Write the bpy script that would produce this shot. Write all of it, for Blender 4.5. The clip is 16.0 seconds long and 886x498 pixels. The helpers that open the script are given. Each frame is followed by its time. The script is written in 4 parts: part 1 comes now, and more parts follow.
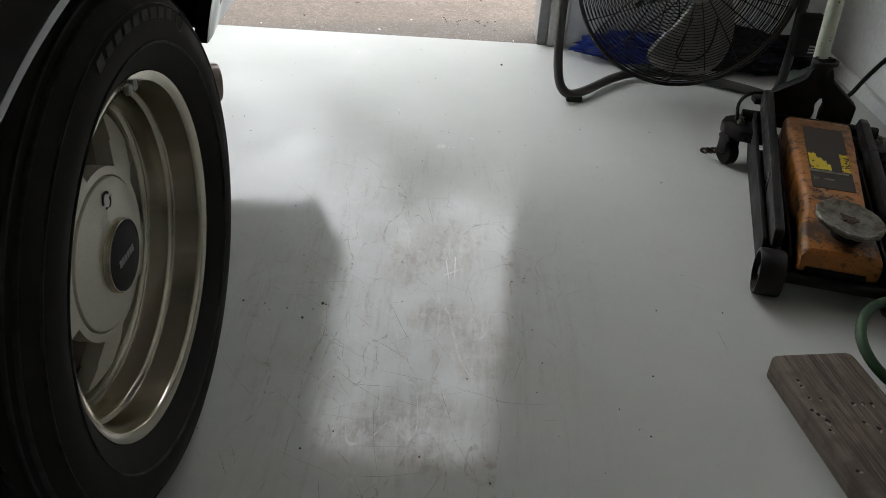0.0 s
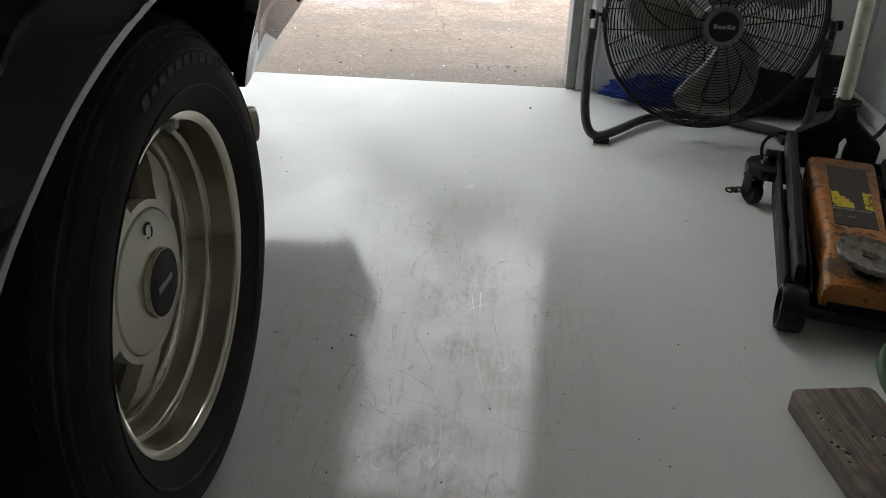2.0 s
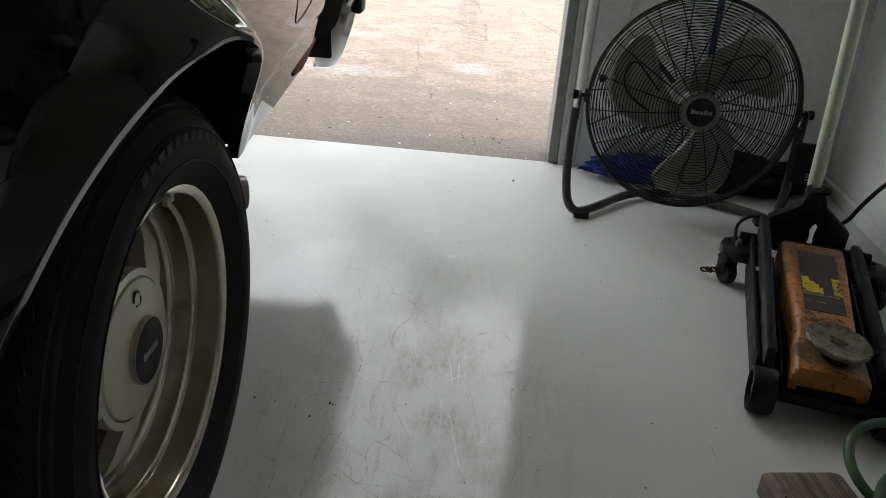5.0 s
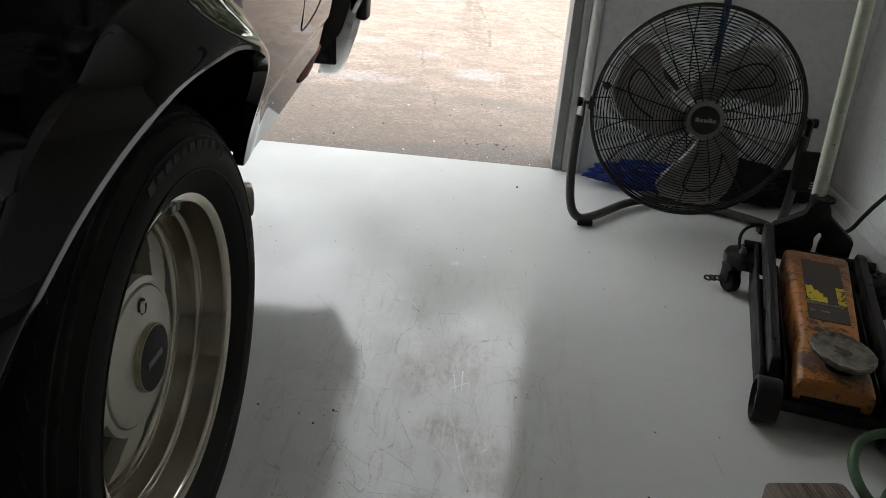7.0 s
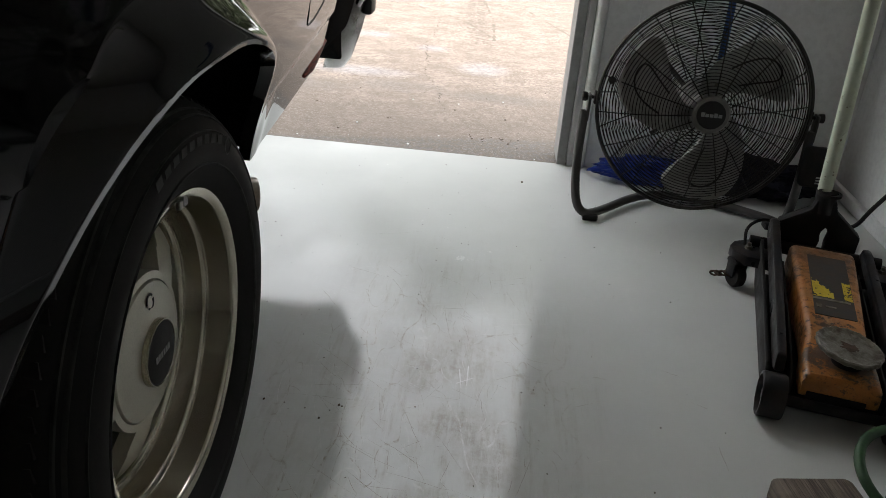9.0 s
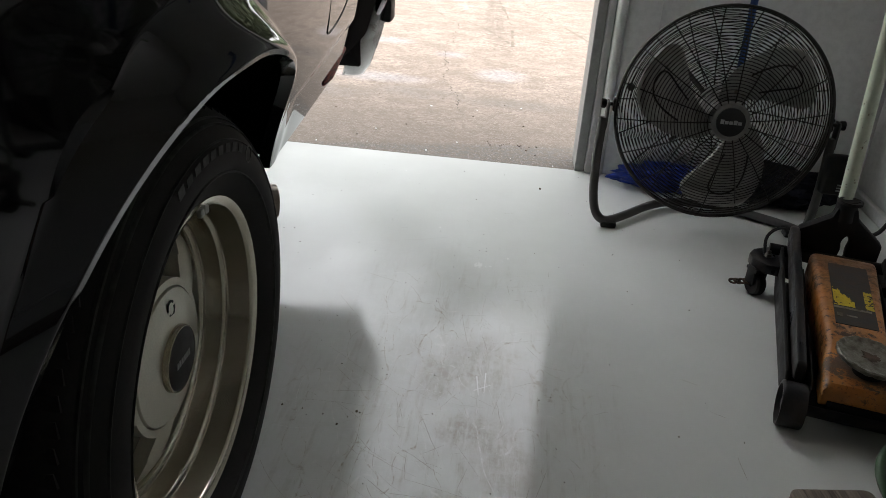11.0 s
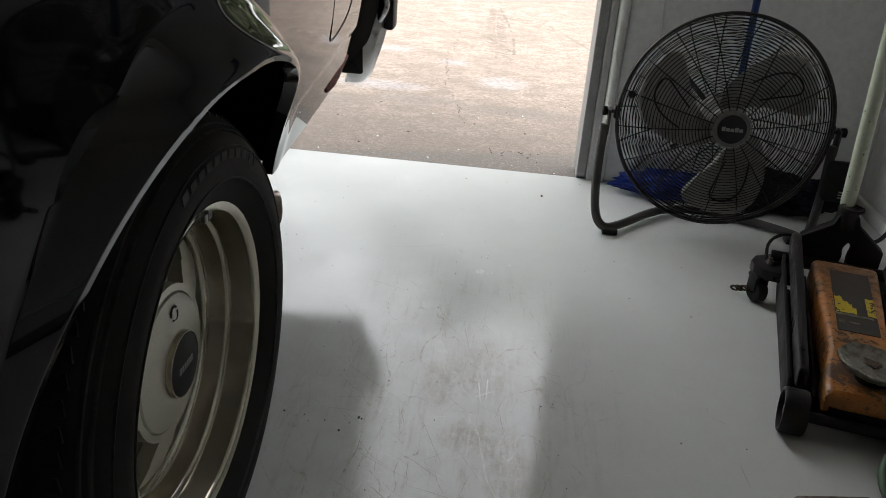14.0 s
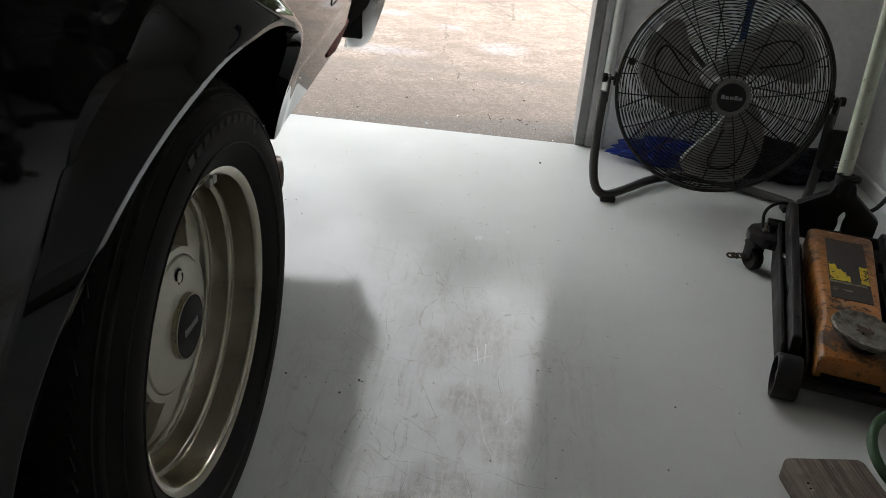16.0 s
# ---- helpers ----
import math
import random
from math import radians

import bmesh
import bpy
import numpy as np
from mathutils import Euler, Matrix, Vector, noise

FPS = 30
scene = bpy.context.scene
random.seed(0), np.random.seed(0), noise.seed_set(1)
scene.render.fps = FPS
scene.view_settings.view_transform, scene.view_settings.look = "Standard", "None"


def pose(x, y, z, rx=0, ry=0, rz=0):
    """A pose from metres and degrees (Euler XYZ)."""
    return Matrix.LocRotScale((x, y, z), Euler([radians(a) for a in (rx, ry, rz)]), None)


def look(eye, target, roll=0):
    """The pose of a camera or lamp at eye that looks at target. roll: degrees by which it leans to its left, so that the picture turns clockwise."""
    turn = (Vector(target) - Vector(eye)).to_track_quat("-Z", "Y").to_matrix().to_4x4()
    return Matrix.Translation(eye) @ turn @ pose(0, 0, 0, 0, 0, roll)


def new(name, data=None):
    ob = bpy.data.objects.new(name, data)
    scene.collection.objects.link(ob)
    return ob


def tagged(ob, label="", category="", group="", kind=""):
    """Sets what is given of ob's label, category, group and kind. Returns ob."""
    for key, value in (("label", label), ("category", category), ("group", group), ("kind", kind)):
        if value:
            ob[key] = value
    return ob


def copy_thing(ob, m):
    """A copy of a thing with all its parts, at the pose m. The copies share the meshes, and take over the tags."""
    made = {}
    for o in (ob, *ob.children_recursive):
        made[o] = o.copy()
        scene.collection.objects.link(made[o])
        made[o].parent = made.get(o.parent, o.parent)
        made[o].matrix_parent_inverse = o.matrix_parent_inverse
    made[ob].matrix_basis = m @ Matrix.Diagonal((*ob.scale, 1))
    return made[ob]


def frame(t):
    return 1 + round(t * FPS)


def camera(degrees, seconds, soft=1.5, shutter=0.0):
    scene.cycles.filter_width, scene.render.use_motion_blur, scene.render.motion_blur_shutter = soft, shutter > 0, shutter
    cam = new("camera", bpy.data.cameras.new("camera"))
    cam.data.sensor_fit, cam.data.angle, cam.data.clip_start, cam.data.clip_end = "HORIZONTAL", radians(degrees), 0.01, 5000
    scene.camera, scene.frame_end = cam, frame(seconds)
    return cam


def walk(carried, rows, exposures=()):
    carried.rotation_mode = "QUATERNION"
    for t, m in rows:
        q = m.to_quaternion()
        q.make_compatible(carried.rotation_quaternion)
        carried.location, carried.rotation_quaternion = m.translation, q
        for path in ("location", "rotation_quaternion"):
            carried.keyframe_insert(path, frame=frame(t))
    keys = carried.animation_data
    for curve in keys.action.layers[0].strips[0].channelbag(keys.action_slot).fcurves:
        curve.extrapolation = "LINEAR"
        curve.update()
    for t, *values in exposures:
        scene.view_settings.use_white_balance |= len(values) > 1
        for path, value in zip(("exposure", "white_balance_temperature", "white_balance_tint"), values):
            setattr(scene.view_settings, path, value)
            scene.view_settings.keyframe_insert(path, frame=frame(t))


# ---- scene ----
cam = camera(56.99, 16.0, soft=0.7)
# seconds, x, y, z, pitch, roll, yaw
PATH = [
    (0.0, -0.000, -0.000, 0.842, -32.64, -2.85, 2.11),
    (0.5, -0.006, -0.001, 0.851, -32.16, -3.67, 2.11),
    (1.0, -0.002, -0.005, 0.849, -31.92, -3.36, 2.56),
    (1.5, 0.021, -0.044, 0.851, -29.56, -1.58, 4.29),
    (2.0, 0.023, -0.049, 0.852, -29.58, -1.66, 4.44),
    (2.5, 0.027, -0.061, 0.865, -29.16, -2.38, 4.13),
    (3.0, 0.024, -0.067, 0.880, -26.92, -3.51, 4.30),
    (3.5, 0.022, -0.070, 0.889, -26.44, -3.93, 4.10),
    (4.0, 0.021, -0.069, 0.888, -25.56, -4.12, 4.02),
    (6.5, 0.016, -0.065, 0.892, -25.28, -4.26, 4.40),
    (7.0, 0.015, -0.065, 0.894, -25.14, -4.37, 4.43),
    (7.5, 0.014, -0.063, 0.894, -25.22, -4.35, 4.55),
    (8.0, 0.014, -0.064, 0.894, -25.22, -4.35, 4.62),
    (8.5, 0.012, -0.066, 0.899, -25.29, -4.57, 4.59),
    (9.0, 0.010, -0.064, 0.894, -25.54, -4.34, 4.66),
    (11.5, 0.009, -0.068, 0.900, -25.00, -4.00, 6.01),
    (12.0, 0.010, -0.071, 0.900, -24.64, -3.89, 5.88),
    (12.5, 0.009, -0.073, 0.902, -24.65, -4.17, 5.87),
    (13.0, 0.008, -0.071, 0.901, -24.71, -4.20, 5.93),
    (13.5, 0.008, -0.069, 0.898, -24.80, -4.03, 6.03),
    (14.0, 0.008, -0.070, 0.898, -24.73, -4.00, 5.96),
    (14.5, 0.005, -0.069, 0.896, -24.76, -4.03, 5.92),
    (15.0, 0.007, -0.075, 0.890, -25.58, -3.52, 6.01),
    (15.5, 0.002, -0.075, 0.894, -27.14, -4.06, 6.05),
    (16.0, 0.003, -0.084, 0.902, -27.06, -4.44, 5.90),
]
EXPOSURES = [(0.0, 1.8), (2.5, 1.75), (4.0, 1.63), (14.5, 1.63), (16.0, 1.68)]
walk(cam, [(t, pose(x, y, z, 90 + pitch, roll, yaw)) for t, x, y, z, pitch, roll, yaw in PATH], EXPOSURES)

# ---- world and light: an overcast day outside the open garage door ----
world = bpy.data.worlds.new("sky")
scene.world = world
world.use_nodes = True
wn = world.node_tree.nodes
sky = wn.new("ShaderNodeTexSky")
sky.sky_type, sky.sun_disc = "NISHITA", False
sky.sun_elevation, sky.sun_rotation = radians(62), radians(225)
sky.air_density, sky.dust_density = 1.0, 4.0
cloud = wn.new("ShaderNodeMix")
cloud.data_type = "RGBA"
cloud.inputs[0].default_value = 0.8
cloud.inputs[7].default_value = (10.35, 10.4, 10.42, 1)
world.node_tree.links.new(sky.outputs[0], cloud.inputs[6])
world.node_tree.links.new(cloud.outputs[2], wn["Background"].inputs[0])
wn["Background"].inputs[1].default_value = 0.15
sun_data = bpy.data.lights.new("sun", "SUN")
sun_data.energy, sun_data.angle, sun_data.color = 0.8, radians(30), (1.0, 0.96, 0.9)
sun = new("sun", sun_data)
sun.matrix_world = look((-5, 2, 13.5), (0, 5, 0))


# ---- materials ----
def nodes_of(name):
    m = bpy.data.materials.new(name)
    m.use_nodes = True
    t = m.node_tree
    return m, t, t.nodes["Principled BSDF"]


def link(t, a, b):
    t.links.new(a, b)


def noise_tex(t, scale, detail=6.0, rough=0.6, stretch=(1, 1, 1), coord="Object", turn=(0, 0, 0)):
    tc = t.nodes.new("ShaderNodeTexCoord")
    mp = t.nodes.new("ShaderNodeMapping")
    mp.inputs["Scale"].default_value = stretch
    mp.inputs["Rotation"].default_value = turn
    n = t.nodes.new("ShaderNodeTexNoise")
    n.inputs["Scale"].default_value, n.inputs["Detail"].default_value, n.inputs["Roughness"].default_value = scale, detail, rough
    link(t, tc.outputs[coord], mp.inputs[0])
    link(t, mp.outputs[0], n.inputs["Vector"])
    return n


def ramp(t, source, lo, hi, a=0.0, b=1.0):
    r = t.nodes.new("ShaderNodeMapRange")
    r.interpolation_type = "SMOOTHSTEP"
    for i, v in enumerate((lo, hi, a, b)):
        r.inputs[i + 1].default_value = v
    link(t, source, r.inputs[0])
    return r.outputs[0]


def mix(t, fac, a, b):
    m = t.nodes.new("ShaderNodeMix")
    m.data_type = "RGBA"
    for sock, v in ((m.inputs[0], fac), (m.inputs[6], a), (m.inputs[7], b)):
        if isinstance(v, (int, float)):
            sock.default_value = v
        elif isinstance(v, tuple):
            sock.default_value = (*v, 1)
        else:
            link(t, v, sock)
    return m.outputs[2]


def calc(t, op, a, b=0.0):
    m = t.nodes.new("ShaderNodeMath")
    m.operation = op
    for i, v in enumerate((a, b)):
        if isinstance(v, (int, float)):
            m.inputs[i].default_value = v
        else:
            link(t, v, m.inputs[i])
    return m.outputs[0]


def bump(t, p, height, strength, distance=0.002):
    b = t.nodes.new("ShaderNodeBump")
    b.inputs["Strength"].default_value, b.inputs["Distance"].default_value = strength, distance
    link(t, height, b.inputs["Height"])
    link(t, b.outputs[0], p.inputs["Normal"])


def surface(name, colour, other, rough=0.5, rough_to=None, metal=0.0, scale=8.0, fine=120.0, relief=0.15, lo=0.4, hi=0.62,
            stretch=(1, 1, 1), coat=0.0):
    """A worn surface: two colours by a coarse noise, grain and relief by a fine one."""
    m, t, p = nodes_of(name)
    coarse, grain = noise_tex(t, scale, stretch=stretch), noise_tex(t, fine, 4.0, stretch=stretch)
    c = mix(t, ramp(t, coarse.outputs[0], lo, hi), colour, other)
    c = mix(t, ramp(t, grain.outputs[0], 0.35, 0.75, 0.0, 0.25), c, tuple(v * 0.6 for v in colour))
    link(t, c, p.inputs["Base Color"])
    link(t, ramp(t, coarse.outputs[0], 0.3, 0.7, rough, rough_to if rough_to is not None else min(1, rough + 0.15)), p.inputs["Roughness"])
    p.inputs["Metallic"].default_value = metal
    p.inputs["Coat Weight"].default_value = coat
    p.inputs["Coat Roughness"].default_value = 0.03
    bump(t, p, grain.outputs[0], relief)
    return m


def worn_orange():
    """Old orange enamel under a film of brown grease, chipped to dark steel, with pale rubs along it."""
    m, t, p = nodes_of("worn orange paint")
    film, chips, dots = noise_tex(t, 11.0, 7, 0.62), noise_tex(t, 58.0, 9, 0.7), noise_tex(t, 190.0, 5, 0.7)
    c = mix(t, ramp(t, film.outputs[0], 0.32, 0.68), (0.52, 0.2, 0.04), (0.28, 0.112, 0.03))
    c = mix(t, ramp(t, noise_tex(t, 26.0, 8, 0.7, (1, 0.3, 1)).outputs[0], 0.54, 0.68, 0.0, 0.6), c, (0.48, 0.27, 0.12))
    c = mix(t, ramp(t, calc(t, "ADD", chips.outputs[0], calc(t, "MULTIPLY", film.outputs[0], 0.5)), 0.79, 0.9, 0.0, 0.92), c, (0.035, 0.024, 0.018))
    c = mix(t, ramp(t, dots.outputs[0], 0.58, 0.7, 0.0, 0.7), c, (0.06, 0.035, 0.022))
    # brown grease round the sticker and over the plate under the saddle
    tc = t.nodes.new("ShaderNodeTexCoord")
    sep = t.nodes.new("ShaderNodeSeparateXYZ")
    link(t, tc.outputs["Object"], sep.inputs[0])
    up = calc(t, "SUBTRACT", calc(t, "ADD", sep.outputs[1], calc(t, "MULTIPLY", calc(t, "SUBTRACT", chips.outputs[0], 0.5), 0.5)), calc(t, "MULTIPLY", calc(t, "ABSOLUTE", sep.outputs[0]), 1.6))
    c = mix(t, ramp(t, up, 0.18, 0.36, 0.0, 0.7), c, (0.075, 0.046, 0.03))
    off = calc(t, "ADD", calc(t, "ABSOLUTE", calc(t, "SUBTRACT", sep.outputs[1], 0.035)), calc(t, "MULTIPLY", calc(t, "ABSOLUTE", calc(t, "SUBTRACT", sep.outputs[0], 0.008)), 0.5))
    off = calc(t, "ADD", off, calc(t, "MULTIPLY", calc(t, "SUBTRACT", chips.outputs[0], 0.5), 0.28))
    c = mix(t, ramp(t, off, 0.045, 0.07, 0.85, 0.0), c, (0.045, 0.035, 0.027))
    link(t, c, p.inputs["Base Color"])
    link(t, ramp(t, chips.outputs[0], 0.35, 0.65, 0.3, 0.6), p.inputs["Roughness"])
    bump(t, p, calc(t, "ADD", chips.outputs[0], calc(t, "MULTIPLY", dots.outputs[0], 0.5)), 0.35)
    return m


WALL = surface("painted wall", (0.86, 0.87, 0.865), (0.82, 0.83, 0.825), 0.55, scale=3, fine=60, relief=0.08)
CEILING = surface("ceiling paint", (0.87, 0.87, 0.855), (0.83, 0.83, 0.815), 0.8, scale=2, fine=50)
TRIM_GREY = surface("grey trim", (0.27, 0.27, 0.26), (0.33, 0.33, 0.32), 0.5, scale=12)
TRIM_LIGHT = surface("light trim", (0.55, 0.55, 0.54), (0.48, 0.48, 0.47), 0.5, scale=12)
PIPE_WHITE = surface("white tube", (0.82, 0.83, 0.81), (0.76, 0.76, 0.73), 0.35, scale=20)
BLACK_PAINT = surface("black car paint", (0.0045, 0.0042, 0.0055), (0.0065, 0.006, 0.0075), 0.03, 0.05, scale=3, fine=400, relief=0.0)
UNDERBODY = surface("underbody black", (0.004, 0.004, 0.004), (0.008, 0.0075, 0.007), 0.85, scale=10)
BLACK_PAINT.node_tree.nodes["Principled BSDF"].inputs["IOR"].default_value = 1.38
RUBBER = surface("tyre rubber", (0.02, 0.0192, 0.0186), (0.028, 0.0265, 0.0255), 0.7, 0.85, scale=15, fine=250, relief=0.1)
RUBBER.node_tree.nodes["Principled BSDF"].inputs["IOR"].default_value = 1.3
RUBBER_TEXT = surface("raised rubber", (0.062, 0.061, 0.06), (0.042, 0.041, 0.04), 0.65, scale=30)
ALLOY = surface("machined alloy", (0.6, 0.562, 0.465), (0.53, 0.498, 0.41), 0.17, 0.23, metal=1.0, scale=6, fine=300, relief=0.0)
ALLOY_PAINT = surface("silver wheel face", (0.76, 0.735, 0.645), (0.69, 0.667, 0.585), 0.34, 0.42, metal=0.6, scale=5, fine=400, relief=0.0)
DRUM = surface("brake drum", (0.24, 0.215, 0.18), (0.32, 0.29, 0.25), 0.45, metal=0.8, scale=20)
CHROME = surface("dulled chrome", (0.6, 0.59, 0.58), (0.46, 0.45, 0.44), 0.14, 0.24, metal=1.0, scale=10, fine=200, relief=0.01)
EXHAUST = surface("exhaust steel", (0.34, 0.305, 0.27), (0.2, 0.165, 0.135), 0.26, 0.42, metal=1.0, scale=22)
BLACK_PLASTIC = surface("black plastic", (0.014, 0.014, 0.014), (0.02, 0.02, 0.02), 0.45, scale=20)
LETTER_WHITE = surface("pale print", (0.36, 0.36, 0.36), (0.3, 0.3, 0.3), 0.5)
RED_LENS = surface("red lens", (0.22, 0.014, 0.011), (0.05, 0.007, 0.007), 0.55, scale=60, stretch=(1, 1, 5))
LEAD = surface("lead weight", (0.42, 0.41, 0.39), (0.3, 0.3, 0.28), 0.5, metal=0.7, scale=60)
FAN_METAL = surface("fan black wire", (0.011, 0.0095, 0.008), (0.02, 0.0165, 0.014), 0.45, metal=0.0, scale=25)
FAN_RIM = surface("dusty dark rim", (0.02, 0.018, 0.016), (0.045, 0.039, 0.034), 0.42, metal=0.3, scale=22)
FAN_TUBE = surface("dark grey tube", (0.06, 0.058, 0.055), (0.08, 0.076, 0.072), 0.4, metal=0.2, scale=15)
BLADE = surface("fan blade", (0.29, 0.282, 0.265), (0.23, 0.223, 0.207), 0.34, metal=0.55, scale=9)
HUB_GREY = surface("hub grey", (0.2, 0.195, 0.185), (0.15, 0.148, 0.14), 0.45, scale=20)
JACK_ORANGE = worn_orange()
JACK_GREY = surface("greasy dark steel", (0.009, 0.0095, 0.012), (0.026, 0.021, 0.018), 0.26, 0.6, metal=0.0, scale=16, fine=100, relief=0.25)
JACK_BLACK = surface("black cast iron", (0.007, 0.007, 0.0075), (0.019, 0.016, 0.014), 0.5, 0.7, scale=18, relief=0.25)
SADDLE = surface("worn saddle steel", (0.19, 0.18, 0.145), (0.085, 0.068, 0.046), 0.3, 0.6, metal=0.4, scale=30, fine=170, relief=0.6, lo=0.42, hi=0.66)
RUST = surface("rust", (0.1, 0.062, 0.042), (0.07, 0.048, 0.034), 0.85, scale=60, relief=0.4)
STICKER = surface("worn black sticker", (0.022, 0.018, 0.015), (0.048, 0.034, 0.024), 0.5, scale=30)
YELLOW = surface("yellow sticker", (0.62, 0.47, 0.02), (0.55, 0.4, 0.03), 0.5, scale=40)
POLE = surface("pale green enamel", (0.54, 0.575, 0.46), (0.16, 0.12, 0.08), 0.4, scale=70, fine=60, relief=0.15, lo=0.63, hi=0.67)
BLUE = surface("blue plastic sheet", (0.006, 0.038, 0.32), (0.008, 0.022, 0.14), 0.3, scale=20, relief=0.2)
BLUE_POLE = surface("blue pole", (0.015, 0.06, 0.22), (0.015, 0.05, 0.18), 0.45, scale=20)
DARK_CLOTH = surface("dark cloth", (0.012, 0.012, 0.016), (0.02, 0.02, 0.03), 0.9, scale=30)
GREEN = surface("green hose", (0.024, 0.085, 0.022), (0.016, 0.055, 0.016), 0.42, scale=25)
LEAF = surface("dry litter", (0.06, 0.045, 0.03), (0.1, 0.07, 0.045), 0.9, scale=80)
SCRATCH = surface("dirty scratch", (0.25, 0.22, 0.185), (0.37, 0.335, 0.285), 0.8, scale=60)
SCUFF = surface("bared paint", (0.8, 0.8, 0.78), (0.75, 0.75, 0.73), 0.09, 0.14, scale=80, relief=0.02)
TYRE_MARK = surface("tyre smear", (0.145, 0.119, 0.097), (0.21, 0.172, 0.138), 0.9, scale=30)
CRACK = surface("crack dirt", (0.065, 0.051, 0.041), (0.11, 0.088, 0.069), 0.95, scale=60)
GRASS = surface("lawn", (0.06, 0.1, 0.025), (0.09, 0.11, 0.04), 0.9, scale=2, fine=30, relief=0.5)
GLASS_DARK = surface("tinted glass", (0.01, 0.012, 0.012), (0.012, 0.014, 0.014), 0.03, 0.04, coat=1.0)


for dull, ior in ((UNDERBODY, 1.06), (BLACK_PLASTIC, 1.33), (FAN_METAL, 1.3), (FAN_TUBE, 1.4), (JACK_GREY, 1.33), (JACK_BLACK, 1.3), (RUBBER_TEXT, 1.3), (DARK_CLOTH, 1.2)):
    dull.node_tree.nodes["Principled BSDF"].inputs["IOR"].default_value = ior


def floor_material():
    m, t, p = nodes_of("grey floor paint")
    base = mix(t, ramp(t, noise_tex(t, 1.6).outputs[0], 0.35, 0.65), (0.636, 0.652, 0.634), (0.682, 0.696, 0.675))
    # rubbed dull patch with brown dirt where feet and wheels pass
    tc = t.nodes.new("ShaderNodeTexCoord")
    sep = t.nodes.new("ShaderNodeSeparateXYZ")
    link(t, tc.outputs["Object"], sep.inputs[0])
    dx = calc(t, "MULTIPLY", calc(t, "ADD", sep.outputs[0], 0.07), 2.6)
    dy = calc(t, "MULTIPLY", calc(t, "SUBTRACT", sep.outputs[1], 1.15), 1.2)
    d = calc(t, "SQRT", calc(t, "ADD", calc(t, "MULTIPLY", dx, dx), calc(t, "MULTIPLY", dy, dy)))
    zone = ramp(t, d, 0.2, 1.15, 1.0, 0.0)
    warp = noise_tex(t, 55.0, 9, 0.78)
    flecks = noise_tex(t, 60.0, 10, 0.74, (1.0, 0.22, 1), turn=(0, 0, 2.1))
    cloudy = noise_tex(t, 9.0, 9, 0.72)
    patch = calc(t, "MULTIPLY", ramp(t, cloudy.outputs[0], 0.46, 0.64), zone)
    c = mix(t, calc(t, "MULTIPLY", ramp(t, cloudy.outputs[0], 0.4, 0.66), calc(t, "MULTIPLY", zone, 0.3)), base, (0.47, 0.455, 0.41))
    # wear rubbed in from many sides: long thin streaks, dark and pale
    for scale, turn, tone, much in ((34.0, 0.35, (0.33, 0.3, 0.245), 0.42), (46.0, 1.25, (0.36, 0.325, 0.265), 0.36), (40.0, 2.25, (0.35, 0.315, 0.26), 0.42), (30.0, 2.9, (0.72, 0.725, 0.71), 0.25)):
        streak = noise_tex(t, scale, 9.0, 0.68, (1.0, 0.09, 1), turn=(0, 0, turn))
        broken = calc(t, "MULTIPLY", ramp(t, streak.outputs[0], 0.55, 0.66), ramp(t, warp.outputs[0], 0.38, 0.62, 0.2, 1.0))
        c = mix(t, calc(t, "MULTIPLY", broken, calc(t, "MULTIPLY", zone, much)), c, tone)
    # brown dirt trodden into the paint
    for bx, by, wx, wy in ((-0.078, 1.262, 0.035, 0.065), (0.0, 1.32, 0.075, 0.10), (0.028, 1.084, 0.06, 0.06), (0.062, 1.01, 0.05, 0.07), (-0.014, 1.112, 0.045, 0.035), (-0.105, 0.82, 0.05, 0.045), (-0.02, 0.865, 0.08, 0.05), (-0.01, 0.785, 0.06, 0.035)):
        ex = calc(t, "DIVIDE", calc(t, "SUBTRACT", sep.outputs[0], bx), wx)
        ey = calc(t, "DIVIDE", calc(t, "SUBTRACT", sep.outputs[1], by), wy)
        e = calc(t, "ADD", calc(t, "MULTIPLY", ex, ex), calc(t, "MULTIPLY", ey, ey))
        e = calc(t, "ADD", calc(t, "SQRT", e), calc(t, "MULTIPLY", calc(t, "SUBTRACT", cloudy.outputs[0], 0.5), 3.0))
        c = mix(t, calc(t, "MULTIPLY", ramp(t, e, 0.2, 1.6, 0.8, 0.0), calc(t, "MULTIPLY", ramp(t, flecks.outputs[0], 0.32, 0.62, 0.35, 1.0), ramp(t, warp.outputs[0], 0.3, 0.66, 0.45, 1.0))), c, (0.285, 0.242, 0.175))
    rub = noise_tex(t, 80.0, 9, 0.72, (1.0, 0.22, 1), turn=(0, 0, -0.6))
    c = mix(t, calc(t, "MULTIPLY", ramp(t, rub.outputs[0], 0.54, 0.62), calc(t, "MULTIPLY", zone, 0.3)), c, (0.74, 0.74, 0.72))
    # hair-thin wandering scratches
    for scale, turn, tone in ((5.0, 0.4, (0.34, 0.3, 0.24)), (8.0, 1.3, (0.38, 0.34, 0.28)), (6.0, 2.2, (0.72, 0.72, 0.7))):
        vein = noise_tex(t, scale, 2.0, 0.45, (1.0, 0.35, 1), turn=(0, 0, turn))
        line = ramp(t, calc(t, "ABSOLUTE", calc(t, "SUBTRACT", vein.outputs[0], 0.5)), 0.0008, 0.0035, 1.0, 0.0)
        line = calc(t, "MULTIPLY", line, ramp(t, warp.outputs[0], 0.45, 0.58))
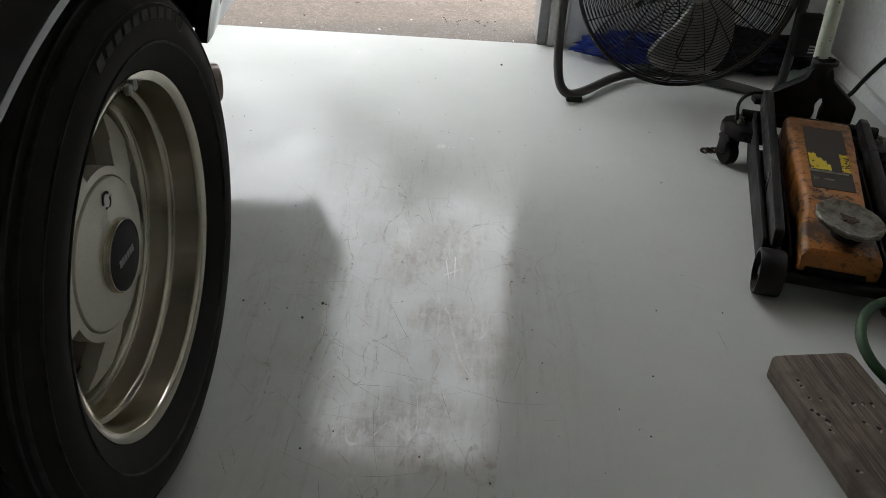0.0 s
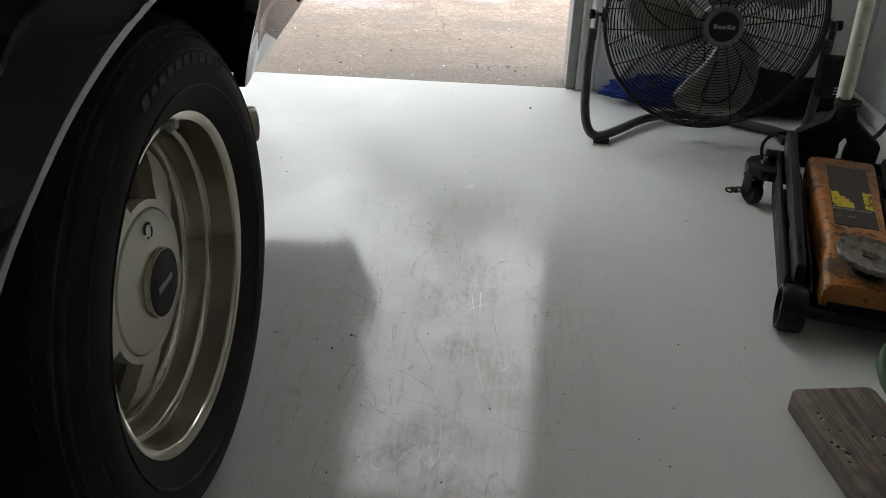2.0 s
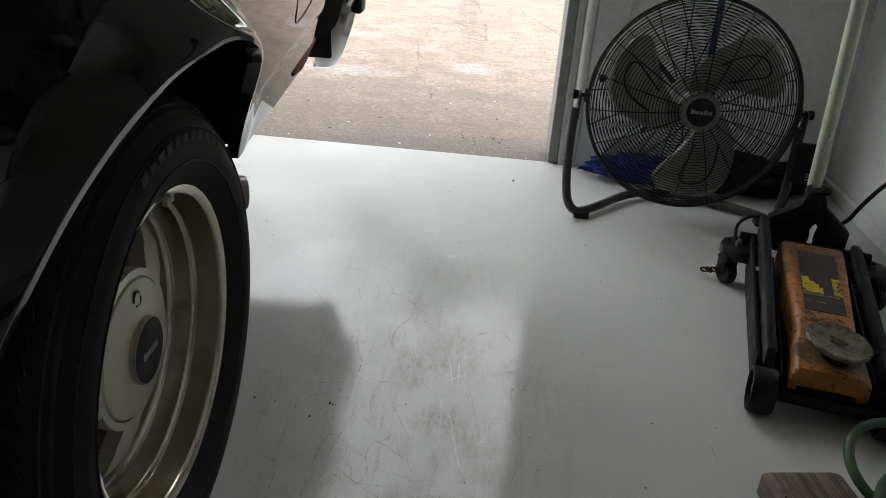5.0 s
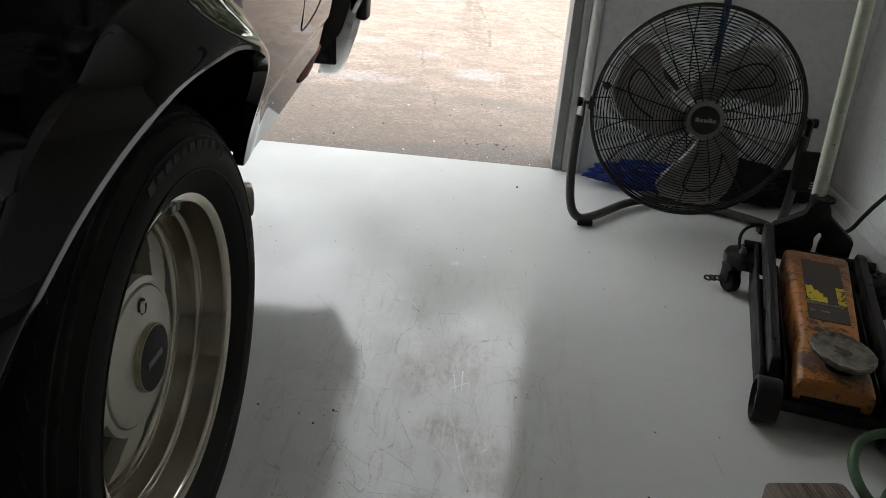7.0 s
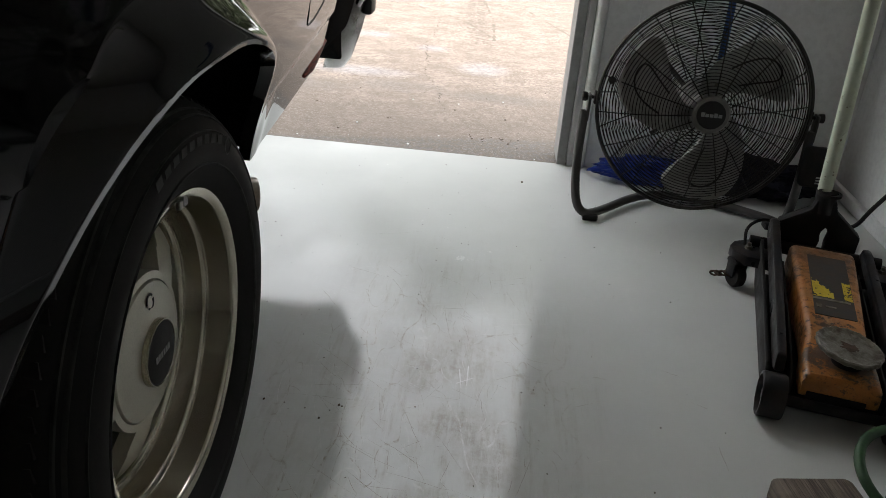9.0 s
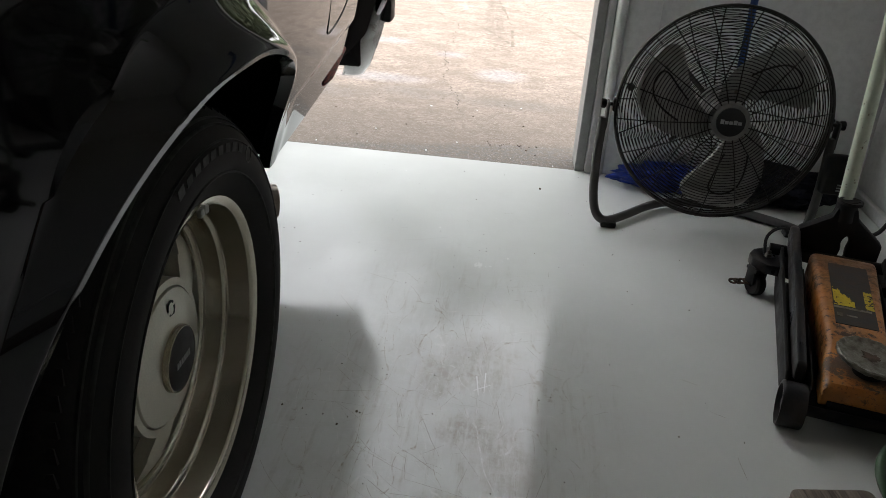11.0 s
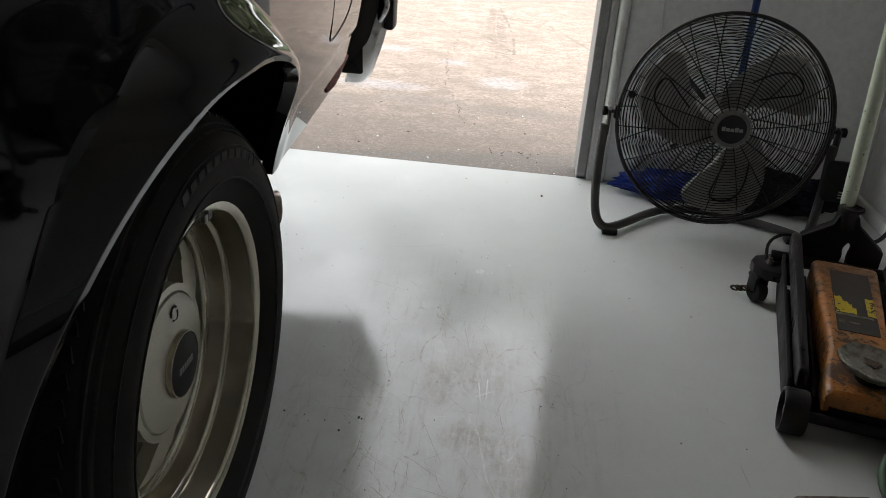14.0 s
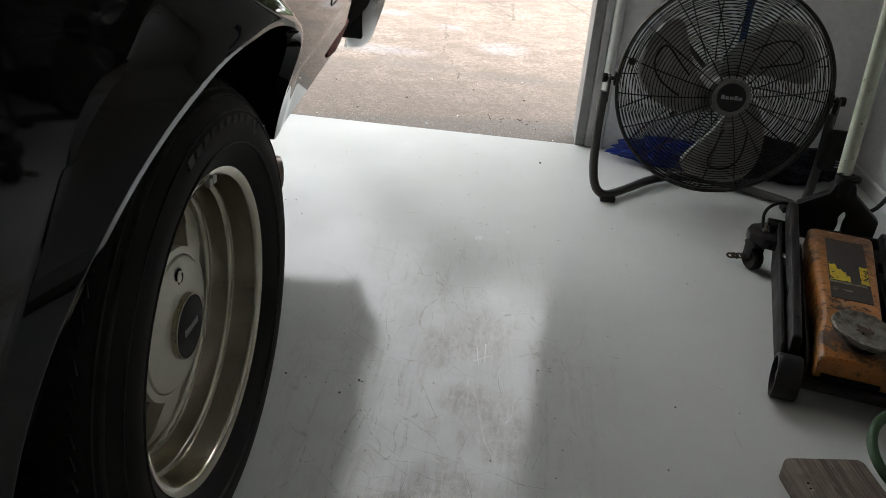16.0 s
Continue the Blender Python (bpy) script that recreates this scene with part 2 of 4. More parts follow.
        c = mix(t, calc(t, "MULTIPLY", line, ramp(t, d, 0.35, 0.95, 0.75, 0.0)), c, tone)
    link(t, c, p.inputs["Base Color"])
    grain = noise_tex(t, 22.0, 8, 0.7)
    rough = calc(t, "ADD", ramp(t, grain.outputs[0], 0.3, 0.7, 0.045, 0.075), calc(t, "MULTIPLY", patch, 0.10))
    # dull clouds in the gloss towards the door
    dull = calc(t, "MULTIPLY", ramp(t, noise_tex(t, 5.0, 7, 0.62, (1.0, 0.7, 1)).outputs[0], 0.45, 0.62, 0.05, 0.2), ramp(t, sep.outputs[1], 1.25, 1.8))
    rough = calc(t, "ADD", rough, dull)
    link(t, rough, p.inputs["Roughness"])
    p.inputs["IOR"].default_value = 1.43
    # the worn paint has lost its gloss in spots and smears
    smear = noise_tex(t, 24.0, 10, 0.74, (1.0, 0.45, 1), turn=(0, 0, 0.9))
    worn = calc(t, "ADD", ramp(t, warp.outputs[0], 0.44, 0.62, 0.0, 0.16), ramp(t, smear.outputs[0], 0.44, 0.6, 0.0, 0.17))
    link(t, calc(t, "SUBTRACT", 0.56, calc(t, "MULTIPLY", worn, zone)), p.inputs["Specular IOR Level"])
    swell = noise_tex(t, 5.0, 3, 0.5)
    fine = calc(t, "ADD", calc(t, "MULTIPLY", grain.outputs[0], 0.12), calc(t, "MULTIPLY", calc(t, "ADD", rub.outputs[0], flecks.outputs[0]), calc(t, "MULTIPLY", zone, 0.45)))
    bump(t, p, calc(t, "ADD", fine, calc(t, "MULTIPLY", swell.outputs[0], 4.0)), 0.09, 0.002)
    return m


def concrete_material():
    m, t, p = nodes_of("driveway concrete")
    tc = t.nodes.new("ShaderNodeTexCoord")
    sep = t.nodes.new("ShaderNodeSeparateXYZ")
    link(t, tc.outputs["Object"], sep.inputs[0])
    big, mid, fine = noise_tex(t, 0.9, 5), noise_tex(t, 7, 10, 0.74, (1, 1.2, 1)), noise_tex(t, 55, 6, 0.75)
    c = mix(t, ramp(t, big.outputs[0], 0.35, 0.65), (0.357, 0.283, 0.233), (0.272, 0.212, 0.172))
    c = mix(t, ramp(t, mid.outputs[0], 0.42, 0.6, 0, 0.8), c, (0.17, 0.13, 0.103))
    # darker and browner towards the sill, greyest along it
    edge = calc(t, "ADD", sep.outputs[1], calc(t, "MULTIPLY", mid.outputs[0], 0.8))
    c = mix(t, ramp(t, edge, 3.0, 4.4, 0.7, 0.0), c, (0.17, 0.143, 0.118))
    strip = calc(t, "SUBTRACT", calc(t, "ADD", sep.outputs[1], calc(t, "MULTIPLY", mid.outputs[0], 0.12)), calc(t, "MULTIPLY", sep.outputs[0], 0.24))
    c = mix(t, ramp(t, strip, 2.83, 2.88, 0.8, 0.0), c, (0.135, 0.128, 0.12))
    c = mix(t, ramp(t, fine.outputs[0], 0.42, 0.6, 0.0, 0.85), c, (0.15, 0.12, 0.095))
    grit = noise_tex(t, 200, 4, 0.75)
    c = mix(t, ramp(t, grit.outputs[0], 0.53, 0.65, 0.0, 0.5), c, (0.5, 0.43, 0.375))
    pits = noise_tex(t, 95, 5, 0.8)
    c = mix(t, ramp(t, pits.outputs[0], 0.57, 0.66, 0.0, 0.8), c, (0.09, 0.07, 0.055))
    streak = noise_tex(t, 3.0, 9, 0.76, (0.8, 2.0, 1), turn=(0, 0, 0.15))
    c = mix(t, ramp(t, streak.outputs[0], 0.5, 0.64, 0.0, 0.4), c, (0.165, 0.132, 0.104))
    # grey oil stains
    for px, py, rx, ry in ((-0.42, 3.45, 0.2, 0.12), (0.05, 3.38, 0.3, 0.09), (-0.8, 3.35, 0.25, 0.12)):
        ex = calc(t, "DIVIDE", calc(t, "SUBTRACT", sep.outputs[0], px), rx)
        ey = calc(t, "DIVIDE", calc(t, "SUBTRACT", sep.outputs[1], py), ry)
        e = calc(t, "ADD", calc(t, "ADD", calc(t, "MULTIPLY", ex, ex), calc(t, "MULTIPLY", ey, ey)), calc(t, "MULTIPLY", calc(t, "SUBTRACT", mid.outputs[0], 0.5), 4.0))
        c = mix(t, ramp(t, e, -0.9, 1.6, 0.5, 0.0), c, (0.125, 0.115, 0.108))
    # pale splashes of old paint
    for px, py, rx, ry in ((-0.62, 3.66, 0.26, 0.10), (-0.33, 4.28, 0.09, 0.08), (-0.05, 3.9, 0.13, 0.14), (-0.69, 4.52, 0.14, 0.09)):
        ex = calc(t, "DIVIDE", calc(t, "SUBTRACT", sep.outputs[0], px), rx)
        ey = calc(t, "DIVIDE", calc(t, "SUBTRACT", sep.outputs[1], py), ry)
        e = calc(t, "ADD", calc(t, "ADD", calc(t, "MULTIPLY", ex, ex), calc(t, "MULTIPLY", ey, ey)), calc(t, "MULTIPLY", calc(t, "SUBTRACT", fine.outputs[0], 0.5), 3.0))
        c = mix(t, ramp(t, e, -0.9, 1.6, 0.36, 0.0), c, (0.38, 0.4, 0.45))
    link(t, c, p.inputs["Base Color"])
    p.inputs["Roughness"].default_value = 0.85
    bump(t, p, fine.outputs[0], 0.5, 0.004)
    return m


def wood_material():
    m, t, p = nodes_of("weathered board")
    g = noise_tex(t, 14, 8, 0.6, (7, 0.35, 2))
    f = noise_tex(t, 60, 5, 0.7, (6, 0.3, 3))
    c = mix(t, ramp(t, g.outputs[0], 0.35, 0.65), (0.225, 0.178, 0.14), (0.125, 0.097, 0.075))
    c = mix(t, ramp(t, f.outputs[0], 0.45, 0.7, 0, 0.45), c, (0.32, 0.275, 0.23))
    ring = noise_tex(t, 30, 3, 0.5, (5, 0.12, 2))
    c = mix(t, ramp(t, calc(t, "ABSOLUTE", calc(t, "SUBTRACT", ring.outputs[0], 0.5)), 0.006, 0.04, 0.75, 0.0), c, (0.05, 0.038, 0.029))
    # rubbed pale along one edge, stained in patches
    tc = t.nodes.new("ShaderNodeTexCoord")
    sep = t.nodes.new("ShaderNodeSeparateXYZ")
    link(t, tc.outputs["Object"], sep.inputs[0])
    rub = calc(t, "ADD", sep.outputs[0], calc(t, "MULTIPLY", calc(t, "SUBTRACT", f.outputs[0], 0.5), 0.06))
    c = mix(t, ramp(t, rub, 0.008, 0.03, 0.5, 0.0), c, (0.3, 0.26, 0.215))
    stain = noise_tex(t, 13, 6, 0.6)
    c = mix(t, ramp(t, stain.outputs[0], 0.5, 0.66, 0.0, 0.55), c, (0.085, 0.064, 0.05))
    link(t, c, p.inputs["Base Color"])
    p.inputs["Roughness"].default_value = 0.85
    bump(t, p, calc(t, "ADD", g.outputs[0], f.outputs[0]), 0.6, 0.003)
    return m


BARE_WOOD = surface("torn wood", (0.36, 0.3, 0.235), (0.27, 0.215, 0.16), 0.85, scale=60)
FLOOR, CONCRETE, WOOD = floor_material(), concrete_material(), wood_material()


# ---- mesh helpers ----
def part(name, bm, material, parent=None, label="", smooth=True):
    mesh = bpy.data.meshes.new(name)
    bmesh.ops.recalc_face_normals(bm, faces=bm.faces)
    bm.to_mesh(mesh)
    bm.free()
    for poly in mesh.polygons:
        poly.use_smooth = smooth
    mesh.materials.append(material)
    ob = new(name, mesh)
    if smooth:
        mesh.set_sharp_from_angle(angle=radians(38))
    if parent:
        ob.parent = parent
    if label:
        tagged(ob, label)
    return ob


def box(lo, hi, bevel=0.0, segments=2):
    bm = bmesh.new()
    bmesh.ops.create_cube(bm, size=1)
    for v in bm.verts:
        v.co = Vector((lo[i] + (v.co[i] + 0.5) * (hi[i] - lo[i]) for i in range(3)))
    if bevel:
        bmesh.ops.bevel(bm, geom=bm.edges[:], offset=bevel, segments=segments, affect="EDGES", profile=0.5)
    return bm


def lathe(profile, n=64, axis="X", closed=False, span=(0, 360)):
    """Turns (r, h) pairs round an axis through the origin; h runs along the axis."""
    bm = bmesh.new()
    full = span[1] - span[0] >= 360
    rings = []
    for i in range(n if full else n + 1):
        a = radians(span[0] + (span[1] - span[0]) * i / n)
        ring = []
        for r, h in profile:
            u, v = r * math.cos(a), r * math.sin(a)
            ring.append(bm.verts.new({"X": (h, u, v), "Y": (u, h, v), "Z": (u, v, h)}[axis]))
        rings.append(ring)
    k = len(profile)
    for i in range(n):
        a, b = rings[i], rings[(i + 1) % len(rings)]
        for j in range(k if closed else k - 1):
            try:
                bm.faces.new((a[j], b[j], b[(j + 1) % k], a[(j + 1) % k]))
            except ValueError:
                pass
    bmesh.ops.remove_doubles(bm, verts=bm.verts, dist=1e-5)
    return bm


def tube(points, radius, sides=10, closed=False, smooth=0, flat=1.0):
    """A tube along points; smooth: rounds of corner cutting; flat: its height over its width."""
    pts = [Vector(p) for p in points]
    for _ in range(smooth):
        out = [] if closed else [pts[0]]
        for i in range(len(pts) if closed else len(pts) - 1):
            a, b = pts[i], pts[(i + 1) % len(pts)]
            out += [a.lerp(b, 0.25), a.lerp(b, 0.75)]
        pts = out if closed else out + [pts[-1]]
    bm = bmesh.new()
    n, rings, side = len(pts), [], None
    for i, p in enumerate(pts):
        q, o = pts[(i + 1) % n] if closed or i < n - 1 else p, pts[i - 1] if closed or i else p
        d = (q - o).normalized()
        if side is None:
            side = d.orthogonal().normalized()
        side = (side - d * side.dot(d)).normalized()
        up = d.cross(side)
        rings.append([bm.verts.new(p + radius * (math.cos(a) * side + flat * math.sin(a) * up))
                      for a in (2 * math.pi * k / sides for k in range(sides))])
    for i in range(n if closed else n - 1):
        a, b = rings[i], rings[(i + 1) % n]
        for k in range(sides):
            bm.faces.new((a[k], a[(k + 1) % sides], b[(k + 1) % sides], b[k]))
    if not closed:
        bm.faces.new(rings[0][::-1])
        bm.faces.new(rings[-1])
    return bm


def prism(outline, lo, hi, axis="X", bevel=0.0):
    """An outline extruded from lo to hi along an axis. The outline gives the two other coordinates in order."""
    bm = bmesh.new()

    def at(p, h):
        return {"X": (h, p[0], p[1]), "Y": (p[0], h, p[1]), "Z": (p[0], p[1], h)}[axis]
    a = [bm.verts.new(at(p, lo)) for p in outline]
    b = [bm.verts.new(at(p, hi)) for p in outline]
    bm.faces.new(a)
    bm.faces.new(b[::-1])
    n = len(outline)
    for i in range(n):
        bm.faces.new((a[i], b[i], b[(i + 1) % n], a[(i + 1) % n]))
    bmesh.ops.recalc_face_normals(bm, faces=bm.faces)
    if bevel:
        bmesh.ops.bevel(bm, geom=bm.edges[:], offset=bevel, segments=2, affect="EDGES", profile=0.5)
    return bm


def moved(bm, m):
    bmesh.ops.transform(bm, matrix=m, verts=bm.verts)
    return bm


def joined(*bms):
    out = bmesh.new()
    for b in bms:
        mesh = bpy.data.meshes.new("tmp")
        b.to_mesh(mesh)
        b.free()
        out.from_mesh(mesh)
        bpy.data.meshes.remove(mesh)
    return out


def empty(name, m, label, category, group=""):
    ob = new(name)
    ob.matrix_world = m
    ob.empty_display_size = 0.1
    return tagged(ob, label, category, group)


# ---- the setting ----
SILL_Y, WALL_X = 2.575, 1.15
DOOR_R, DOOR_L, DOOR_H, CEIL = 0.25, -2.2, 2.08, 2.6
LEFT_X, BACK_Y = -2.9, -3.4

ground = part("ground", box((-150, -150, -0.3), (150, 150, -0.03)), GRASS)
tagged(ground, "green lawn around the concrete driveway", "ground", kind="structure")
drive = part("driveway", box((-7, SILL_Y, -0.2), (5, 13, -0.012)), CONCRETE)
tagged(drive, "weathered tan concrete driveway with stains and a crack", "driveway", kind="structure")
floor = part("floor", box((LEFT_X - 0.2, BACK_Y - 0.2, -0.2), (WALL_X + 0.2, SILL_Y, 0.0), 0.006), FLOOR, smooth=False)
tagged(floor, "glossy grey-green painted concrete floor, scratched and scuffed", "floor", kind="structure")


def setting(name, lo, hi, material, label, bevel=0.0):
    return tagged(part(name, box(lo, hi, bevel), material, smooth=False), label, name.split("_")[0], kind="structure")


setting("wall_right", (WALL_X + 0.02, BACK_Y, 0), (WALL_X + 0.2, SILL_Y + 0.2, CEIL), WALL, "plain white painted garage side wall")
setting("wall_left", (LEFT_X - 0.2, BACK_Y, 0), (LEFT_X, SILL_Y + 0.2, CEIL), WALL, "plain white painted garage side wall")
setting("wall_back", (LEFT_X - 0.2, BACK_Y - 0.2, 0), (WALL_X + 0.2, BACK_Y, CEIL), WALL, "plain white painted garage back wall")
setting("wall_front", (DOOR_R + 0.03, SILL_Y, 0), (WALL_X + 0.02, SILL_Y + 0.15, CEIL), WALL, "white painted wall beside the garage door opening")
setting("wall_front_left", (LEFT_X, SILL_Y, 0), (DOOR_L, SILL_Y + 0.15, CEIL), WALL, "white painted wall beside the garage door opening")
setting("wall_lintel", (DOOR_L, SILL_Y, DOOR_H), (DOOR_R + 0.03, SILL_Y + 0.15, CEIL), WALL, "white painted wall over the garage door opening")
setting("ceiling", (LEFT_X - 0.2, BACK_Y - 0.2, CEIL), (WALL_X + 0.2, SILL_Y + 0.4, CEIL + 0.12), CEILING, "plain white ceiling")
setting("baseboard", (WALL_X, BACK_Y, 0), (WALL_X + 0.02, SILL_Y - 0.002, 0.042), WALL, "low white painted concrete curb along the wall", 0.006)
setting("trim_jamb", (DOOR_R - 0.004, SILL_Y - 0.012, 0), (DOOR_R + 0.027, SILL_Y + 0.15, DOOR_H), TRIM_GREY, "grey painted door jamb trim", 0.003)
setting("trim_stop", (DOOR_R + 0.029, SILL_Y - 0.022, 0), (DOOR_R + 0.052, SILL_Y - 0.001, DOOR_H), TRIM_LIGHT, "light grey door stop strip", 0.003)
setting("trim_board", (DOOR_R + 0.088, SILL_Y - 0.014, 0), (DOOR_R + 0.19, SILL_Y - 0.001, CEIL), WALL, "white painted board on the wall", 0.003)


# ---- trees across the road: they close the distance that the gloss of floor and car shows ----
BARK = surface("bark", (0.09, 0.07, 0.05), (0.06, 0.05, 0.04), 0.9, scale=10, relief=0.5)
LEAVES = surface("tree leaves", (0.11, 0.13, 0.075), (0.15, 0.165, 0.105), 0.7, scale=3, fine=20, relief=0.0)


def tree_meshes(seed, height):
    rng = random.Random(seed)
    limbs = [tube([(0, 0, -0.03), (0.05, 0.02, height * 0.25), (0.0, 0.05, height * 0.55), (0.1, 0, height * 0.85)], 0.16, 9, smooth=1)]
    crown, tips = bmesh.new(), []
    for k in range(16):
        a, z0 = 2.4 * k + rng.uniform(-0.3, 0.3), height * (0.18 + 0.56 * k / 15)
        reach = height * rng.uniform(0.13, 0.2)
        end = Vector((reach * math.cos(a), reach * math.sin(a), z0 + height * rng.uniform(0.03, 0.12)))
        limbs.append(tube([(0, 0, z0), end * 0.5 + Vector((0, 0, z0 * 0.5)), end], 0.05, 6, smooth=1))
        tips += [end, end * 0.6 + Vector((0, 0, z0 * 0.4))]
    for tip in tips:
        for _ in range(150):
            c = tip + Vector((rng.gauss(0, 0.6), rng.gauss(0, 0.6), rng.gauss(0, 0.42)))
            u = Vector((rng.gauss(0, 1), rng.gauss(0, 1), rng.gauss(0, 0.6))).normalized()
            v = u.orthogonal().normalized()
            w = rng.uniform(0.16, 0.32)
            crown.faces.new([crown.verts.new(c + u * w * p + v * w * 0.55 * q) for p, q in ((-1, 0), (0, -1), (1, 0), (0, 1))])
    return joined(*limbs), crown


tree = empty("tree", pose(-1.6, 18, -0.03), "leafy green tree standing beyond the driveway", "tree", "trees beyond the driveway")
trunk, crown = tree_meshes(3, 8.2)
part("trunk", trunk, BARK, tree)
part("crown", crown, LEAVES, tree, "dense green leaves", smooth=False)
for k in range(1, 12):
    size = 1.12 if k in (2, 4) else 0.97 if k in (1, 3) else 0.93 if k in (5, 7, 9) else 1.0 + 0.07 * math.sin(k * 1.7)
    side = -1 if k % 2 else 1
    copy_thing(tree, pose(-1.6 + side * 2.0 * ((k + 1) // 2), 18 + 1.3 * math.sin(k * 2.3), -0.03, 0, 0, 47 * k) @ Matrix.Diagonal((1, 1, size, 1)))


# ---- car ----
WX, WY, WZ, TYRE_R = -0.332, 0.762, 0.320, 0.322
MID_X = -1.17
car = empty("car", pose(MID_X, 0, 0), "glossy black classic coupe parked nose-in on the floor", "car")


def ease(v):
    v = min(1.0, max(0.0, v))
    return v * v * (3 - 2 * v)


def side_x(y, z, yc, rear):
    """The car's right flank without the arches: how far out it stands."""
    x = -0.300 - (0.001 + 0.051 * ease((y - 0.65) / 0.35) * rear) * max(0.0, (0.70 - z) / 0.25) ** 1.5
    if rear:
        x -= 0.075 * (max(0.0, 0.665 - z) / 0.3) ** 1.6 * ease((yc - y) / 0.15)
        x -= 0.014 * ease((y - 1.05) / 0.75)
        # a pressed line runs from the arch back to the side marker
        x -= 0.007 * ease((0.555 + 0.1 * (y - 1.2) - z + 0.008) / 0.016) * ease((y - 1.10) / 0.1)
    x -= 0.07 * max(0.0, (z - 0.80) / 0.15) ** 2
    return x


def arch_lip(a):
    """How far out the arch's lip stands at an angle round the wheel."""
    if a < 90:
        return -0.365 + 0.108 * ease((a - 8) / 64)
    return -0.257 - 0.095 * ease((a - 112) / 72)


def arch_r(a):
    """The arch's radius: wider towards the front."""
    return 0.38 + 0.045 * ease((a - 90) / 45) - 0.02 * ease((a - 143) / 30)


def flank(yc, y_front, y_rear, z_arch, z_low_rear, z_low_front, rear):
    rows = 60
    a0 = math.degrees(math.asin((z_arch - WZ) / 0.38))
    knots = [(a0, y_rear, z_low_rear), (46, y_rear, 0.95), (128, y_front, 0.95), (192, y_front, z_low_front)]
    bm = bmesh.new()
    n, grid = 220, []
    for i in range(n + 1):
        a = a0 + (192 - a0) * i / n
        for (b0, ya, za), (b1, yb, zb) in zip(knots, knots[1:]):
            if a <= b1 + 1e-6:
                f = (a - b0) / (b1 - b0)
                oy, oz = ya + (yb - ya) * f, za + (zb - za) * f
                break
        ca, sa = math.cos(radians(a)), math.sin(radians(a))
        R = arch_r(a)
        iy, iz = yc + R * ca, WZ + R * sa
        band = 0.05 + 0.03 * ease((a - 66) / 20) * (1 - ease((a - 96) / 20)) - 0.008 * ease((a - 96) / 20)
        lip = arch_lip(a)
        turned = ease((a - 95) / 30)
        hold = 0.006 + 0.009 * turned
        low, edge = 0.0, 1.0          # where the flare meets the flank
        for _ in range(30):
            half = (low + edge) / 2
            far = math.hypot(iy + (oy - iy) * half - yc, iz + (oz - iz) * half - WZ) - R
            low, edge = (half, edge) if far < band + hold else (low, half)
        col = [bm.verts.new((lip - 0.020 - MID_X, iy, iz)), bm.verts.new((lip - 0.014 - MID_X, iy, iz))]
        for j in range(rows + 1):
            s = edge * (j / 30) ** 1.35 if j <= 30 else edge + (1 - edge) * ((j - 30) / (rows - 30)) ** 1.3
            y, z = iy + (oy - iy) * s, iz + (oz - iz) * s
            r = math.hypot(y - yc, z - WZ) - R
            w = 1 - min(1.0, max(0.0, r - hold) / band)
            w = ease(w) + (w - ease(w)) * ease((a - 85) / 30)
            x = side_x(y, z, yc, rear)
            x = x + w * (lip - x) - 0.15 * max(0.0, hold - r)
            col.append(bm.verts.new((x - MID_X, y, z)))
        grid.append(col)
    for c0, c1 in zip(grid, grid[1:]):
        for j in range(len(c0) - 1):
            bm.faces.new((c0[j], c1[j], c1[j + 1], c0[j + 1]))
    return bm


def mirrored(bm):
    b = bm.copy()
    for v in b.verts:
        v.co.x = -v.co.x
    bmesh.ops.reverse_faces(b, faces=b.faces)
    return b


rear_flank = flank(WY, -0.6, 1.61, 0.447, 0.493, 0.24, True)
part("quarter_panel", mirrored(rear_flank), BLACK_PAINT, car)
part("quarter_panel", rear_flank, BLACK_PAINT, car, "black rear quarter panel with flared wheel arch")
front_flank = flank(-1.95, -2.85, -0.6, 0.30, 0.24, 0.35, False)
part("fender", mirrored(front_flank), BLACK_PAINT, car)
part("fender", front_flank, BLACK_PAINT, car)

# deck, hood, roof and underside close the shell between the flanks
deck = bmesh.new()
stations = [(-2.85, 0.72), (-2.6, 0.93), (-1.1, 0.96), (-0.7, 0.97), (0.9, 0.97), (1.45, 0.955), (1.61, 0.95)]
cols = []
for y, top in stations:
    e = -side_x(y, 0.95, WY, y > 0) + 0.0
    half = -MID_X - e
    cols.append([deck.verts.new((half * u, y, (0.95 if abs(u) == 1 else top + 0.02 * (1 - u * u)) if y > -2.8 else top)) for u in (-1, -0.9, -0.5, 0, 0.5, 0.9, 1)])
for a, b in zip(cols, cols[1:]):
    for k in range(6):
        deck.faces.new((a[k], b[k], b[k + 1], a[k + 1]))
part("deck", deck, BLACK_PAINT, car)
roof = bmesh.new()
ring = []
for y, z, half in ((-0.95, 0.97, 0.74), (-0.35, 1.30, 0.6), (0.15, 1.32, 0.6), (0.95, 0.975, 0.72)):
    ring.append([roof.verts.new((half * u, y, z + 0.02 * (1 - u * u))) for u in (-1, -0.5, 0, 0.5, 1)])
for a, b in zip(ring, ring[1:]):
    for k in range(4):
        roof.faces.new((a[k], b[k], b[k + 1], a[k + 1]))
for k in (0, 4):
    roof.faces.new([r[k] for r in ring])
part("greenhouse", roof, GLASS_DARK, car, "dark tinted cabin glass and roof", smooth=False)
part("tail_panel", box((-0.80, 1.58, 0.49), (0.80, 1.605, 0.945), 0.01), BLACK_PLASTIC, car)
part("nose_panel", box((-0.78, -2.86, 0.3), (0.78, -2.83, 0.74), 0.01), BLACK_PLASTIC, car)
